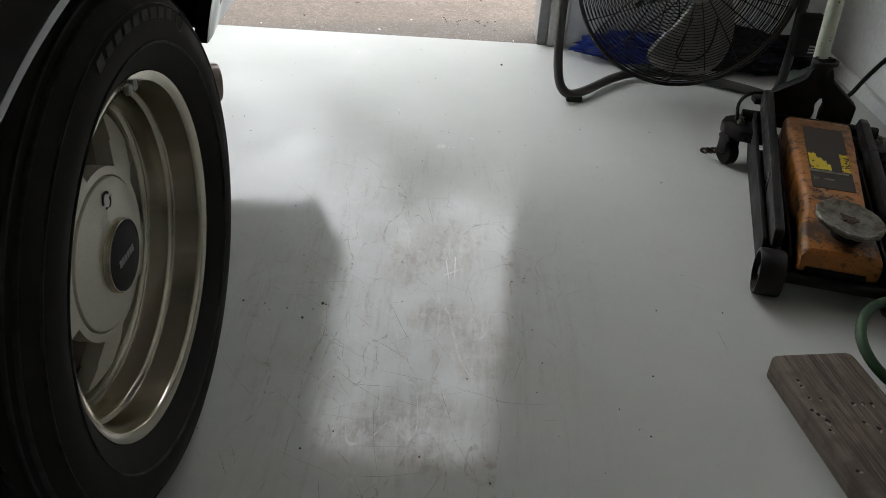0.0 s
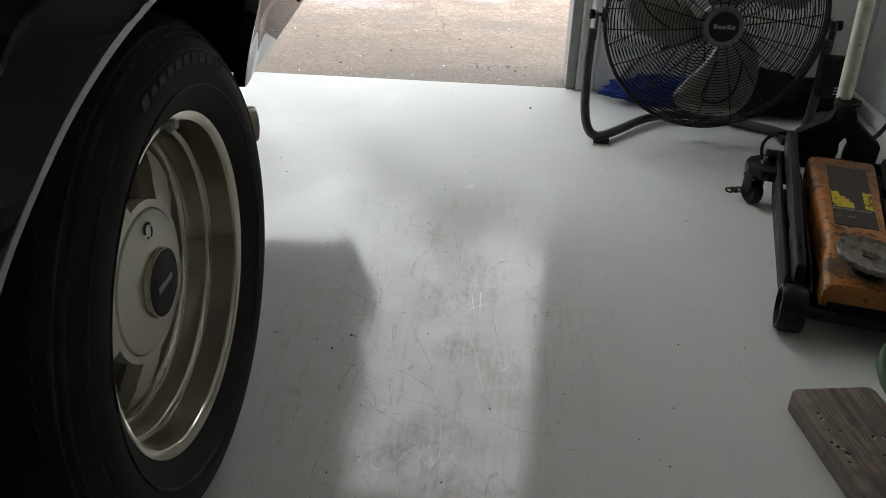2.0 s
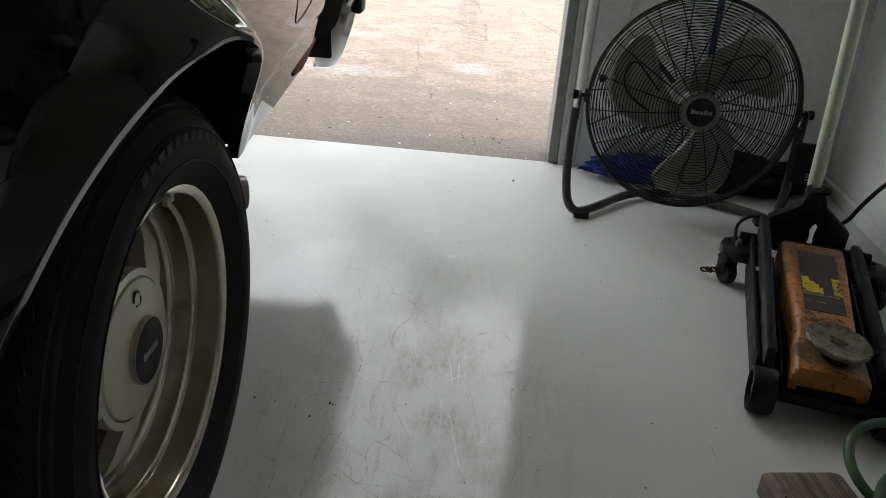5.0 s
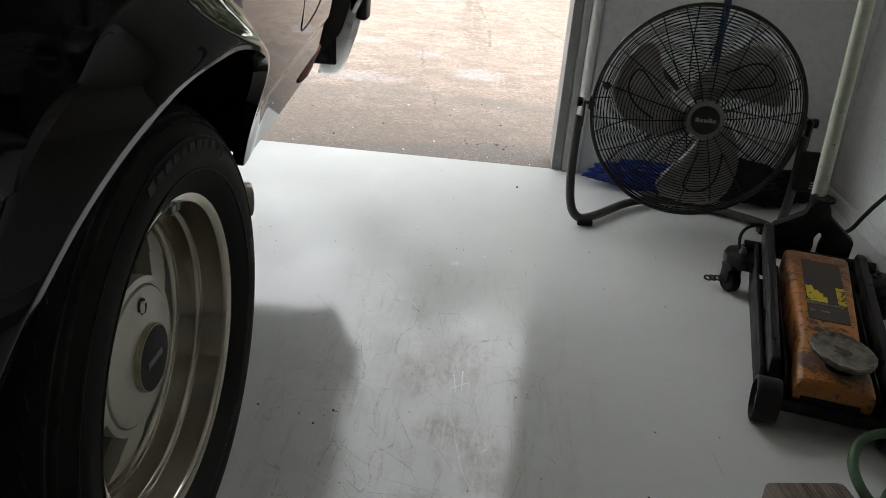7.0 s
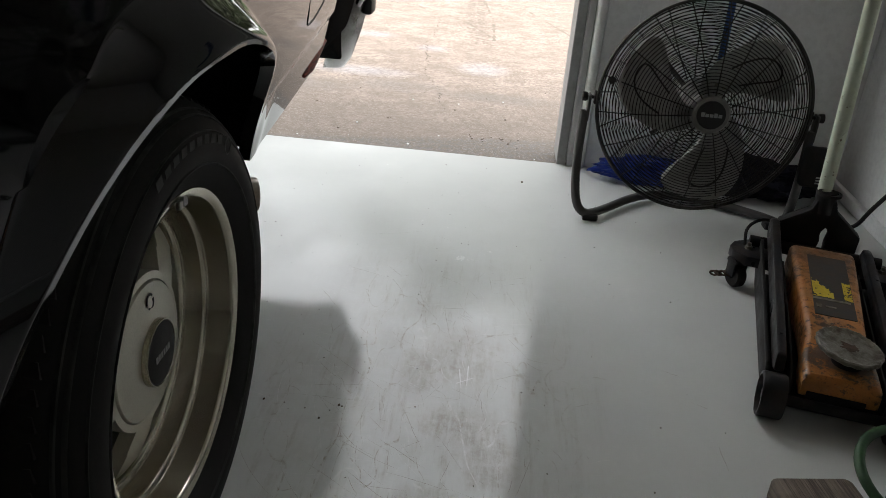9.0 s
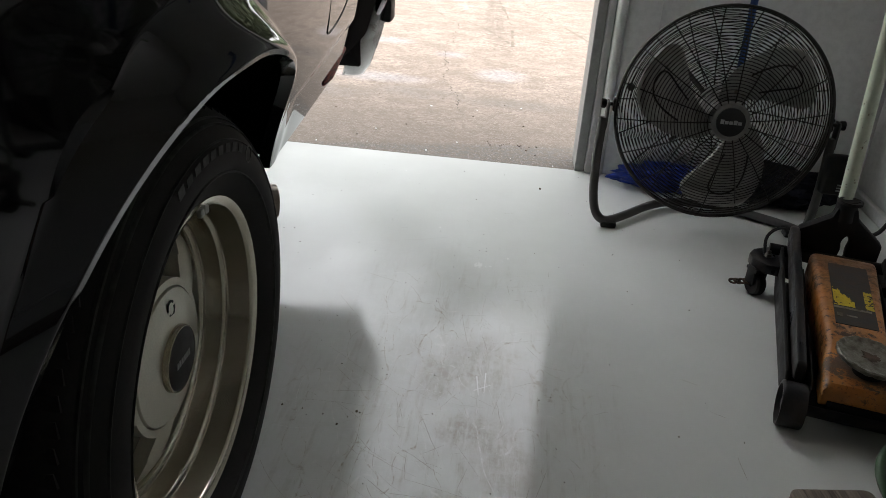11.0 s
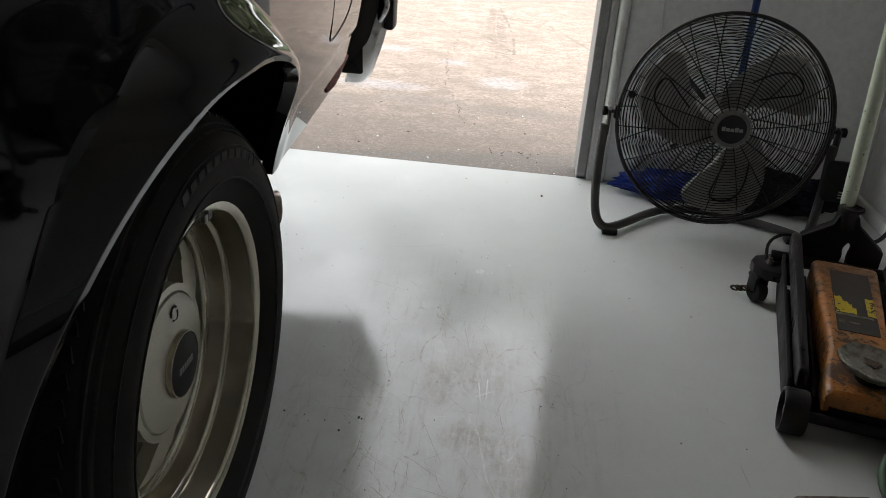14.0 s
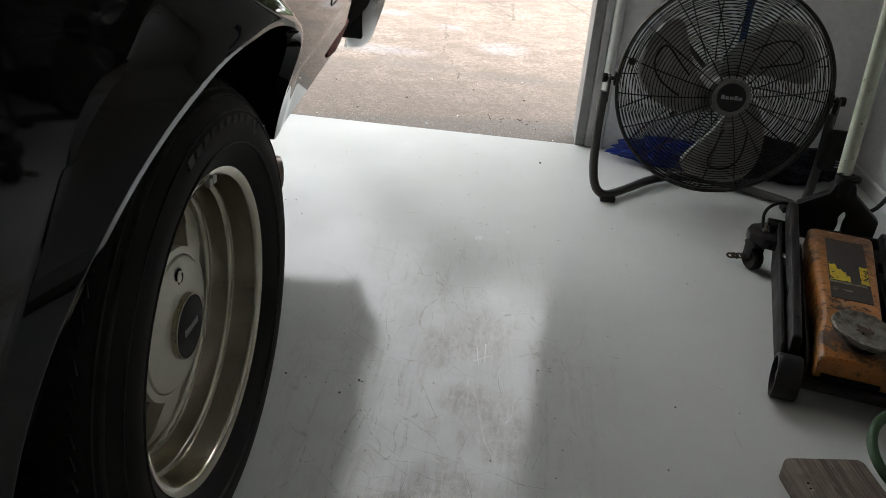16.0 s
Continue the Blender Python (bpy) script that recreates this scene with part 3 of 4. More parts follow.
part("underbody", joined(box((-0.66, -2.7, 0.2), (0.66, 0.33, 0.4), 0.01), box((-0.74, 0.33, 0.60), (0.74, 1.70, 0.75), 0.01),
                         box((-0.58, 0.40, 0.30), (0.58, 1.15, 0.62), 0.03), box((-0.60, 1.14, 0.34), (0.60, 1.68, 0.62), 0.03)), UNDERBODY, car)


def well():
    """The inside of a wheel arch, open at the rear lower end."""
    bm = bmesh.new()
    cols = []
    for i in range(41):
        a = radians(23 + 167 * i / 40)
        lip = arch_lip(math.degrees(a)) - 0.02
        cols.append([bm.verts.new((x - MID_X, WY + r * math.cos(a), WZ + r * math.sin(a))) for r, x in ((arch_r(math.degrees(a)) + 0.0005, lip + 0.012), (arch_r(math.degrees(a)) + 0.012, lip - 0.03), (0.40, -0.5), (0.37, -0.8), (0.02, -0.8))])
    for a, b in zip(cols, cols[1:]):
        for k in range(4):
            bm.faces.new((a[k], b[k], b[k + 1], a[k + 1]))
    return bm


liner = well()
part("wheel_well", mirrored(liner), UNDERBODY, car)
part("wheel_well", liner, UNDERBODY, car)


def wheel(parent, x, y, turn=0.0):
    """One wheel; its outer face looks to +x."""
    hub = new("wheel")
    hub.parent = parent
    hub.matrix_basis = pose(x, y, WZ, 0, 0, turn)
    tyre = part("tyre", lathe([(0.206, -0.004), (0.212, 0.002), (0.228, 0.012), (0.247, 0.018), (0.262, 0.018), (0.280, 0.011), (0.296, -0.002),
                               (0.3075, -0.014), (0.3145, -0.026), (0.3195, -0.045), (0.3215, -0.075), (0.322, -0.115), (0.3215, -0.155), (0.3195, -0.185),
                               (0.312, -0.206), (0.29, -0.225), (0.25, -0.24), (0.205, -0.22)], 96), RUBBER, hub, "black rubber tyre")
    # raised circular ridges and worn-looking lettering blocks on the sidewall
    part("ridge", lathe([(0.2925, 0.0), (0.2935, 0.0035), (0.295, 0.002), (0.2955, -0.002)], 96), RUBBER_TEXT, tyre)
    part("ridge", lathe([(0.2365, 0.0135), (0.2375, 0.0175), (0.239, 0.0178), (0.24, 0.0145)], 96), RUBBER_TEXT, tyre)
    part("ridge", lathe([(0.2995, -0.007), (0.3005, -0.004), (0.302, -0.0055), (0.3025, -0.010)], 96), RUBBER_TEXT, tyre)
    part("ridge", lathe([(0.2755, 0.0125), (0.2765, 0.0145), (0.2775, 0.0142), (0.2785, 0.0105)], 96), RUBBER_TEXT, tyre)
    blocks = []
    for k in range(9):
        h = 0.0105 if k == 0 else 0.0082
        blocks.append(moved(box((0, -0.0078, -h), (0.0006, 0.0078, h)), pose(0.0172, 0, 0) @ pose(0, 0, 0, 107 - k * 5.0 - 90) @ pose(0, 0, 0.265)))
    part("lettering", joined(*blocks), RUBBER_TEXT, tyre, "raised lettering as plain bars", smooth=False)
    lugs = []
    for k in range(84):
        lug = prism([(-0.0085, -0.016), (0.006, -0.020), (0.0085, -0.062), (-0.004, -0.058)], 0.0, 0.006, "Z")
        for v in lug.verts:
            y, x, z = v.co
            v.co = Vector((x, y, 0.3165 + z - 0.010 * ease((x + 0.048) / 0.03)))
        lugs.append(moved(lug, pose(0, 0, 0, 360 * k / 84)))
    tagged(part("tread", joined(*lugs), RUBBER, tyre, smooth=False), kind="stuff")
    part("emblem", moved(lathe([(0.0095, 0.0), (0.0095, 0.0012), (0.0115, 0.0012), (0.012, 0.0)], 24), pose(0.0172, 0, 0) @ pose(0, 0, 0, 60 - 90) @ pose(0, 0, 0.265)), RUBBER_TEXT, tyre)
    rim = part("rim", lathe([(0.2055, -0.016), (0.2085, -0.006), (0.2086, -0.0025), (0.2070, -0.0005), (0.2045, -0.0005), (0.2005, -0.0030), (0.1968, -0.0042), (0.1955, -0.0056), (0.1945, -0.009),
                             (0.1915, -0.038), (0.1905, -0.0405), (0.1865, -0.0425), (0.1850, -0.0435), (0.1840, -0.046), (0.1815, -0.068), (0.1800, -0.0705), (0.1745, -0.0725), (0.1730, -0.074), (0.1715, -0.082), (0.166, -0.092), (0.164, -0.20)], 160), ALLOY, hub,
               "deep-dish machined alloy rim")
    # five-hole face
    face = bmesh.new()
    n = 180
    radii = [(0.0902, -0.058), (0.0906, -0.0498), (0.100, -0.0505), (0.13, -0.059), (0.160, -0.071), (0.1655, -0.075)]
    rings = [[face.verts.new((h, r * math.cos(2 * math.pi * i / n), r * math.sin(2 * math.pi * i / n))) for i in range(n)] for r, h in radii]
    for k in range(len(radii) - 1):
        for i in range(n):
            off = (2 * i + 1 - 77) % 72          # 5 openings, 72 degrees apart
            half = 21 + 1.5 * (k - 2)
            if k in (2, 3) and min(off, 72 - off) < half:
                continue
            face.faces.new((rings[k][i], rings[k][(i + 1) % n], rings[k + 1][(i + 1) % n], rings[k + 1][i]))
    made = bmesh.ops.extrude_face_region(face, geom=face.faces[:])
    for v in (g for g in made["geom"] if isinstance(g, bmesh.types.BMVert)):
        v.co.x -= 0.02
    part("spoke_face", face, ALLOY_PAINT, rim)
    part("centre_disc", lathe([(0.0886, -0.062), (0.0884, -0.0490), (0.0874, -0.0474), (0.075, -0.0435), (0.06, -0.0405), (0.045, -0.0385), (0.0, -0.038)], 120), ALLOY_PAINT, rim, "silver domed wheel disc")
    cap = part("centre_cap", lathe([(0.0405, -0.04), (0.0405, -0.0312), (0.038, -0.030), (0.0, -0.0285)], 64), BLACK_PLASTIC, rim, "black centre cap with pale lettering bar")
    part("cap_ring", lathe([(0.0435, -0.041), (0.0433, -0.0325), (0.0425, -0.0305), (0.0412, -0.0305), (0.0405, -0.033)], 64), ALLOY, cap)
    marks = joined(*[box((-0.0295, -0.0205 + 0.007 * k, -0.0042), (-0.0283, -0.0158 + 0.007 * k, 0.0042)) for k in range(6)])
    part("lettering", marks, LETTER_WHITE, cap, "pale lettering as plain bars", smooth=False)
    badge = joined(*[lathe([(0.0076, 0.0), (0.0076, 0.001), (0.0105, 0.001), (0.0105, 0.0)], 12, span=sp) for sp in ((35, 185), (215, 365))])
    part("badge", moved(badge, pose(-0.0422, 0, 0) @ pose(0, 0.004, 0.068, 0, -5)), BLACK_PLASTIC, rim)
    part("valve", moved(tube([(0, 0, 0), (0.014, 0, 0)], 0.0042, 10), pose(-0.046, 0.005, 0.171)), ALLOY, rim)
    drum = [(0.135, -0.10)]
    for k in range(9):
        drum += [(0.15, -0.10 - 0.011 * k), (0.15, -0.105 - 0.011 * k), (0.142, -0.106 - 0.011 * k), (0.142, -0.1105 - 0.011 * k)]
    part("brake_drum", lathe([(0.0, -0.095)] + drum, 64), DRUM, hub)
    return hub


right_rear = wheel(car, WX - MID_X, WY)
part("balance_weight", moved(joined(box((-0.003, -0.012, -0.006), (0.003, -0.0015, 0.004), 0.0015), box((-0.003, 0.0015, -0.006), (0.003, 0.012, 0.004), 0.0015),
                                    box((-0.002, -0.002, -0.003), (0.0038, 0.002, 0.008), 0.001)),
                             pose(0, 0, 0, -3) @ pose(0.003, 0, 0.2)), LEAD, right_rear, "clip-on lead wheel weight")
for x, y, turn in ((WX - MID_X, -1.95, 0), (-(WX - MID_X), WY, 180), (-(WX - MID_X), -1.95, 180)):
    other = copy_thing(right_rear, pose(x, y, WZ, 0, 0, turn))

gap = [(1.330, 0.78), (1.332, 0.70), (1.334, 0.640), (1.336, 0.626), (1.350, 0.622), (1.403, 0.626), (1.478, 0.645), (1.515, 0.675), (1.545, 0.78)]
part("panel_gap", tube([(side_x(y, z, WY, True) + 0.0004 - MID_X, y - 0.018, z) for y, z in gap], 0.0016, 6, smooth=1), BLACK_PLASTIC, car)
# matt black instead of gloss paint: shade of the gap is in the colour
part("tail_filler", prism([(1.59, 0.495), (1.95, 0.50), (2.08, 0.56), (2.12, 0.75), (2.09, 0.93), (1.59, 0.945)], -0.812, 0.812, "X", 0.02), UNDERBODY, car, "black tail of the body above the bumper")
# chrome bumper with its wrapped end, black pad, side marker, exhaust
bump_bm = bmesh.new()
prof = [(-0.020, 0.0), (-0.006, 0.003), (0.006, 0.03), (0.012, 0.11), (0.010, 0.19), (-0.004, 0.228), (-0.020, 0.232)]
path = [(0.722, 2.080, 0.0), (0.748, 2.084, 0.0), (0.766, 2.092, 0.0), (0.776, 2.115, 0.0), (0.774, 2.150, 0.02), (0.752, 2.195, 0.055), (0.70, 2.222, 0.075), (0.58, 2.235, 0.08), (0.0, 2.255, 0.08)]
path = path + [(-x, y, z) for x, y, z in path[-2::-1]]
cols = []
for i, (x, y, dz) in enumerate(path):
    a, b = path[max(0, i - 1)], path[min(len(path) - 1, i + 1)]
    d = Vector((b[0] - a[0], b[1] - a[1], 0)).normalized()
    out = Vector((d.y, -d.x, 0))
    cols.append([bump_bm.verts.new(Vector((x + math.copysign((0.26 if y < 2.13 else 0.15) * h, x) if x else 0, y, 0.368 + dz + h)) + out * o) for o, h in prof])
for a, b in zip(cols, cols[1:]):
    for k in range(len(prof) - 1):
        bump_bm.faces.new((a[k], b[k], b[k + 1], a[k + 1]))
bumper = part("bumper", bump_bm, CHROME, car, "chrome rear bumper")
sol = bumper.modifiers.new("thick", "SOLIDIFY")
sol.thickness, sol.offset = 0.006, 0
part("bumper_mount", box((-0.70, 2.0, 0.44), (0.70, 2.21, 0.56), 0.01), BLACK_PLASTIC, bumper)
# near-black blocks fill the hollow behind the bumper; its shade is their colour
part("valance", prism([(1.62, 0.50), (2.02, 0.45), (2.11, 0.44), (2.12, 0.56), (1.62, 0.60)], -0.745, 0.745, "X", 0.01), UNDERBODY, bumper)
part("bumper_dark_fill", prism([(1.90, 0.485), (2.06, 0.40), (2.12, 0.385), (2.13, 0.52), (1.90, 0.54)], 0.70, 0.772, "X", 0.006), UNDERBODY, bumper)
part("bumper_pad", box((0.822, 2.10, 0.512), (0.846, 2.165, 0.69), 0.008), BLACK_PLASTIC, bumper)
hook = [(0.765, 2.125, 0.48), (0.785, 2.115, 0.51), (0.806, 2.095, 0.55), (0.820, 2.088, 0.578), (0.812, 2.088, 0.602), (0.785, 2.088, 0.613), (0.74, 2.088, 0.616)]
part("bumper_corner", tube(hook, 0.016, 16, smooth=2, flat=1.5), CHROME, bumper, "polished chrome bumper corner")
marker = part("side_marker", prism([(1.452, 0.508), (1.462, 0.496), (1.53, 0.494), (1.66, 0.530), (1.64, 0.540), (1.54, 0.530)], 0.79, 0.822, "X", 0.004), RED_LENS, car, "red side marker lamp")
tip = part("exhaust_tip", lathe([(0.0275, -0.13), (0.0300, -0.13), (0.0305, -0.05), (0.0305, -0.004), (0.0295, 0.0), (0.0285, -0.002), (0.027, -0.02), (0.026, -0.12)], 48), EXHAUST, car, "round bright steel side exhaust tip")
tip.matrix_basis = pose(-0.380 - MID_X, 1.228, 0.346, 0, 4, 30)
part("tip_band", lathe([(0.0303, -0.046), (0.0318, -0.044), (0.0318, -0.030), (0.0303, -0.028)], 48), RUST, tip)
part("exhaust_pipe", lathe([(0.0, -0.7), (0.026, -0.7), (0.026, -0.10), (0.0, -0.10)], 32), DRUM, tip)


# ---- floor fan ----
FAN_R = 0.288
fan = empty("floor_fan", pose(0.586, 2.178, 0), "black floor fan with wire cage standing on the floor", "fan")
head = new("fan_head")
head.parent = fan
head.matrix_basis = pose(0, 0, 0.335, -4)


def dome(r, depth):
    q = r / FAN_R
    return depth * (1 - q ** 2.6)


for facing, depth, count, name in ((-1, 0.085, 29, "front_grille"), (1, 0.10, 27, "rear_grille")):
    pieces = []
    for k in range(count):
        r = 0.05 + (FAN_R - 0.055) * k / (count - 1)
        y = facing * (0.014 + dome(r, depth))
        pieces.append(tube([(r * math.cos(a), y, r * math.sin(a)) for a in (2 * math.pi * i / 72 for i in range(72))], 0.00125, 5, closed=True))
    for k in range(18):
        a = 2 * math.pi * k / 18 + (0.12 if facing < 0 else 0.31)
        pieces.append(tube([(r * math.cos(a), facing * (0.0175 + dome(r, depth)), r * math.sin(a)) for r in (0.05, 0.1, 0.15, 0.2, 0.24, 0.268, 0.28, FAN_R - 0.003)], 0.0017, 5))
    part(name, joined(*pieces), FAN_METAL, head, "black concentric wire grille")
part("cage_rim", joined(lathe([(FAN_R - 0.003, -0.013), (FAN_R, -0.013), (FAN_R, 0.013), (FAN_R - 0.003, 0.013)], 96, "Y", closed=True),
                        tube([(FAN_R * math.cos(a), -0.013, FAN_R * math.sin(a)) for a in (2 * math.pi * i / 96 for i in range(96))], 0.0042, 8, closed=True)), FAN_RIM, head)
hub_cap = part("hub_cap", lathe([(0.052, -0.085), (0.052, -0.098), (0.047, -0.104), (0.0, -0.105)], 48, "Y"), HUB_GREY, head, "grey hub cap with black badge")
part("badge", lathe([(0.038, -0.1045), (0.037, -0.109), (0.0, -0.111)], 48, "Y"), BLACK_PLASTIC, hub_cap)
part("lettering", joined(*[box((-0.0275 + 0.0113 * k, -0.1125, -0.0045), (-0.0185 + 0.0113 * k, -0.1105, 0.0035 + (0.003 if k in (0, 3) else 0))) for k in range(5)]), LETTER_WHITE, hub_cap, "pale lettering as plain bars", smooth=False)
motor = part("motor", lathe([(0.0, -0.03), (0.03, -0.03), (0.058, 0.0), (0.064, 0.006), (0.064, 0.012), (0.058, 0.016), (0.058, 0.05), (0.064, 0.054), (0.064, 0.095), (0.05, 0.115), (0.0, 0.115)], 48, "Y"), HUB_GREY, head, "dull grey ribbed motor housing")
for k in range(14):
    part("vent_slot", moved(box((-0.0035, 0.018, 0.0575), (0.0035, 0.048, 0.0592), 0.0004), pose(0, 0, 0, 0, 360 * k / 14, 0)), BLACK_PLASTIC, motor)
for k in range(4):
    part("motor_bracket", moved(tube([(0, 0.07, 0.06), (0, 0.085, 0.11), (0, 0.104, 0.15)], 0.0045, 8, smooth=1, flat=2.0), pose(0, 0, 0, 0, 45 + 90 * k, 0)), FAN_RIM, head)
part("blade_hub", lathe([(0.0, -0.06), (0.04, -0.06), (0.045, -0.05), (0.045, -0.01), (0.0, -0.01)], 40, "Y"), BLADE, head)
EDGES = [(0.040, 124, 62), (0.062, 116, 46), (0.085, 107, 35), (0.113, 96, 26), (0.145, 85, 18), (0.17, 77, 13.5), (0.195, 70, 10.5), (0.215, 64, 9.5), (0.232, 58.5, 11), (0.245, 52.5, 16), (0.252, 46, 24)]


def blade_point(r, a, front=0.0):
    """A point of the first blade: its upper edge stands forward, the lower one back."""
    for (r0, p0, q0), (r1, p1, q1) in zip(EDGES, EDGES[1:]):
        if r <= r1:
            break
    f = (r - r0) / (r1 - r0)
    top, low = p0 + (p1 - p0) * f, q0 + (q1 - q0) * f
    u = 2 * (a - low) / (top - low) - 1
    return Vector((r * math.cos(radians(a)), -0.034 - 0.026 * u * min(1.0, r / 0.14) + 0.010 * u * u - front, r * math.sin(radians(a))))


for k in range(3):
    bm = bmesh.new()
    rows = []
    for r, top, low in EDGES:
        rows.append([bm.verts.new(blade_point(r, low + (top - low) * j / 14)) for j in range(15)])
    for a, b in zip(rows, rows[1:]):
        for j in range(14):
            bm.faces.new((a[j], a[j + 1], b[j + 1], b[j]))
    blade = part("blade", bm, BLADE, head)
    hairpin = [(0.125, 69), (0.15, 62), (0.18, 55), (0.205, 48), (0.217, 39), (0.214, 31), (0.20, 28), (0.175, 30), (0.145, 34), (0.105, 42)]
    part("rib", tube([blade_point(r, a, 0.004) for r, a in hairpin], 0.0026, 6, smooth=2), FAN_METAL, blade, "dark pressed rib")
    for r, a in ((0.072, 58), (0.072, 78)):
        part("rivet", moved(lathe([(0.0, -0.004), (0.004, -0.004), (0.005, -0.001), (0.005, 0.002)], 10, "Y"), Matrix.Translation(blade_point(r, a, 0.001))), SADDLE, blade)
    blade.matrix_basis = pose(0, 0, 0, 0, -120 * k, 0)
    th = blade.modifiers.new("thick", "SOLIDIFY")
    th.thickness = 0.0015
for s in (-1, 1):
    knob = joined(moved(lathe([(0.0, 0.0), (0.011, 0.0), (0.013, 0.004), (0.013, 0.014), (0.0, 0.016)], 12, "X"), pose(0.012, 0, 0)), tube([(-0.02, 0, 0), (0.02, 0, 0)], 0.005, 8), box((-0.012, -0.012, -0.018), (-0.006, 0.012, 0.018), 0.002))
    part("knob", moved(knob, pose(s * (FAN_R + 0.014), 0, 0, 0, 0, 0 if s > 0 else 180)), FAN_METAL, head)
stand_pts = [(-0.318, -0.012, 0.30), (-0.322, -0.03, 0.17), (-0.315, -0.058, 0.055), (-0.290, -0.078, 0.018), (-0.245, -0.056, 0.018), (-0.11, 0.115, 0.018), (0.0, 0.15, 0.018),
             (0.12, 0.125, 0.018), (0.262, 0.035, 0.018), (0.290, -0.01, 0.018), (0.298, -0.02, 0.055), (0.302, -0.02, 0.17), (0.300, -0.012, 0.30)]
stand = part("stand", tube(stand_pts, 0.0125, 12, smooth=3), FAN_TUBE, fan, "dark grey bent tube stand")
for s in (-1, 1):
    part("flange", box((s * 0.309 - 0.004, -0.022, 0.27), (s * 0.309 + 0.004, 0.012, 0.345), 0.003), FAN_TUBE, stand)
    part("foot", box((s * 0.265 - 0.022, -0.085 if s < 0 else -0.02, 0.0), (s * 0.265 + 0.022, -0.045 if s < 0 else 0.02, 0.018), 0.005), BLACK_PLASTIC, stand)
part("switch_box", box((0.288, -0.055, 0.152), (0.355, -0.022, 0.266), 0.012, 3), JACK_BLACK, fan, "black plastic switch box")
part("switch_mark", joined(*[box((0.330, -0.0565, 0.166 + 0.008 * k), (0.346, -0.0555, 0.170 + 0.008 * k)) for k in range(3)]), LETTER_WHITE, fan, smooth=False)


# ---- floor jack ----
jack = empty("floor_jack", pose(0.70, 1.25, 0, 0, 0, -13), "worn orange hydraulic floor jack with black frame", "floor jack")
for s in (-1, 1):
    w = part("front_wheel", lathe([(0.012, -0.006), (0.033, -0.008), (0.036, -0.022), (0.041, -0.022), (0.043, -0.018), (0.043, 0.018), (0.041, 0.022), (0.036, 0.022), (0.033, 0.008), (0.012, 0.006), (0.012, -0.006)], 40), JACK_GREY, jack)
    w.matrix_basis = pose(s * 0.112, -0.036, 0.043)
    part("axle_nut", lathe([(0.0, 0.0), (0.012, 0.0), (0.012, 0.008), (0.009, 0.011), (0.0, 0.011)], 12), JACK_GREY, w).matrix_basis = pose(s * 0.006, 0, 0, 0, 0, 0 if s > 0 else 180)
    part("side_plate", prism([(0.012, 0.03), (0.03, 0.02), (0.46, 0.03), (0.56, 0.06), (0.56, 0.115), (0.40, 0.10), (0.03, 0.075), (0.012, 0.06)], s * 0.122 - 0.004, s * 0.122 + 0.004, "X", 0.002), JACK_BLACK, jack)
    part("lift_arm", prism([(0.005, 0.072), (0.03, 0.063), (0.55, 0.118), (0.585 - 0.05 * (s > 0), 0.135), (0.58 - 0.05 * (s > 0), 0.165 - 0.02 * (s > 0)), (0.55 - 0.05 * (s > 0), 0.172 - 0.025 * (s > 0)), (0.015, 0.106)], s * 0.104 - 0.010, s * 0.104 + 0.010, "X", 0.006), JACK_GREY, jack)
    wing = part("caster_plate", prism([(s * 0.095, 0.47), (s * 0.155, 0.475), (s * 0.188, 0.498), (s * 0.195, 0.53), (s * 0.185, 0.562), (s * 0.15, 0.59), (s * 0.095, 0.60)], 0.068, 0.094, "Z", 0.004), JACK_GREY, jack)
    part("bolt", joined(lathe([(0.0, 0.094), (0.009, 0.094), (0.009, 0.102), (0.0, 0.103)], 6, "Z"), lathe([(0.0, 0.094), (0.005, 0.094), (0.005, 0.110), (0.0, 0.111)], 8, "Z")), SADDLE, wing).matrix_basis = pose(s * 0.152, 0.525, 0)
    caster = part("caster", lathe([(0.008, -0.013), (0.025, -0.013), (0.030, -0.008), (0.030, 0.008), (0.025, 0.013), (0.008, 0.013)], 28), JACK_BLACK, jack)
    caster.matrix_basis = pose(s * 0.168, 0.500, 0.030, 0, 0, 35)
    part("fork", joined(box((-0.019, -0.012, 0.0), (-0.015, 0.018, 0.046), 0.002), box((0.015, -0.012, 0.0), (0.019, 0.018, 0.046), 0.002), box((-0.019, -0.018, 0.033), (0.019, 0.022, 0.042), 0.002)), JACK_BLACK, caster)
# black sheet that hides the floor between the arms and the body
part("dark_pan", box((-0.118, 0.0, 0.018), (0.118, 0.55, 0.026), 0.002), JACK_BLACK, jack)
part("axle", tube([(-0.115, -0.046, 0.045), (0.115, -0.046, 0.045)], 0.0105, 14), JACK_BLACK, jack)
part("cross_shaft", tube([(-0.15, 0.56, 0.1), (0.15, 0.56, 0.1)], 0.016, 14), JACK_BLACK, jack)
stations = [(-0.036, 0.060, 0.088, 0.0660), (-0.034, 0.057, 0.097, 0.0675), (-0.028, 0.055, 0.1025, 0.0680), (0.02, 0.055, 0.1060, 0.0672), (0.055, 0.055, 0.1085, 0.0645), (0.080, 0.055, 0.1110, 0.0605), (0.105, 0.055, 0.1170, 0.0570),
            (0.14, 0.055, 0.1245, 0.0575), (0.25, 0.055, 0.1325, 0.0620), (0.36, 0.055, 0.1405, 0.0670), (0.455, 0.055, 0.1475, 0.0705), (0.470, 0.055, 0.1470, 0.0708), (0.476, 0.058, 0.1420, 0.0690)]
shell = bmesh.new()
rings = []
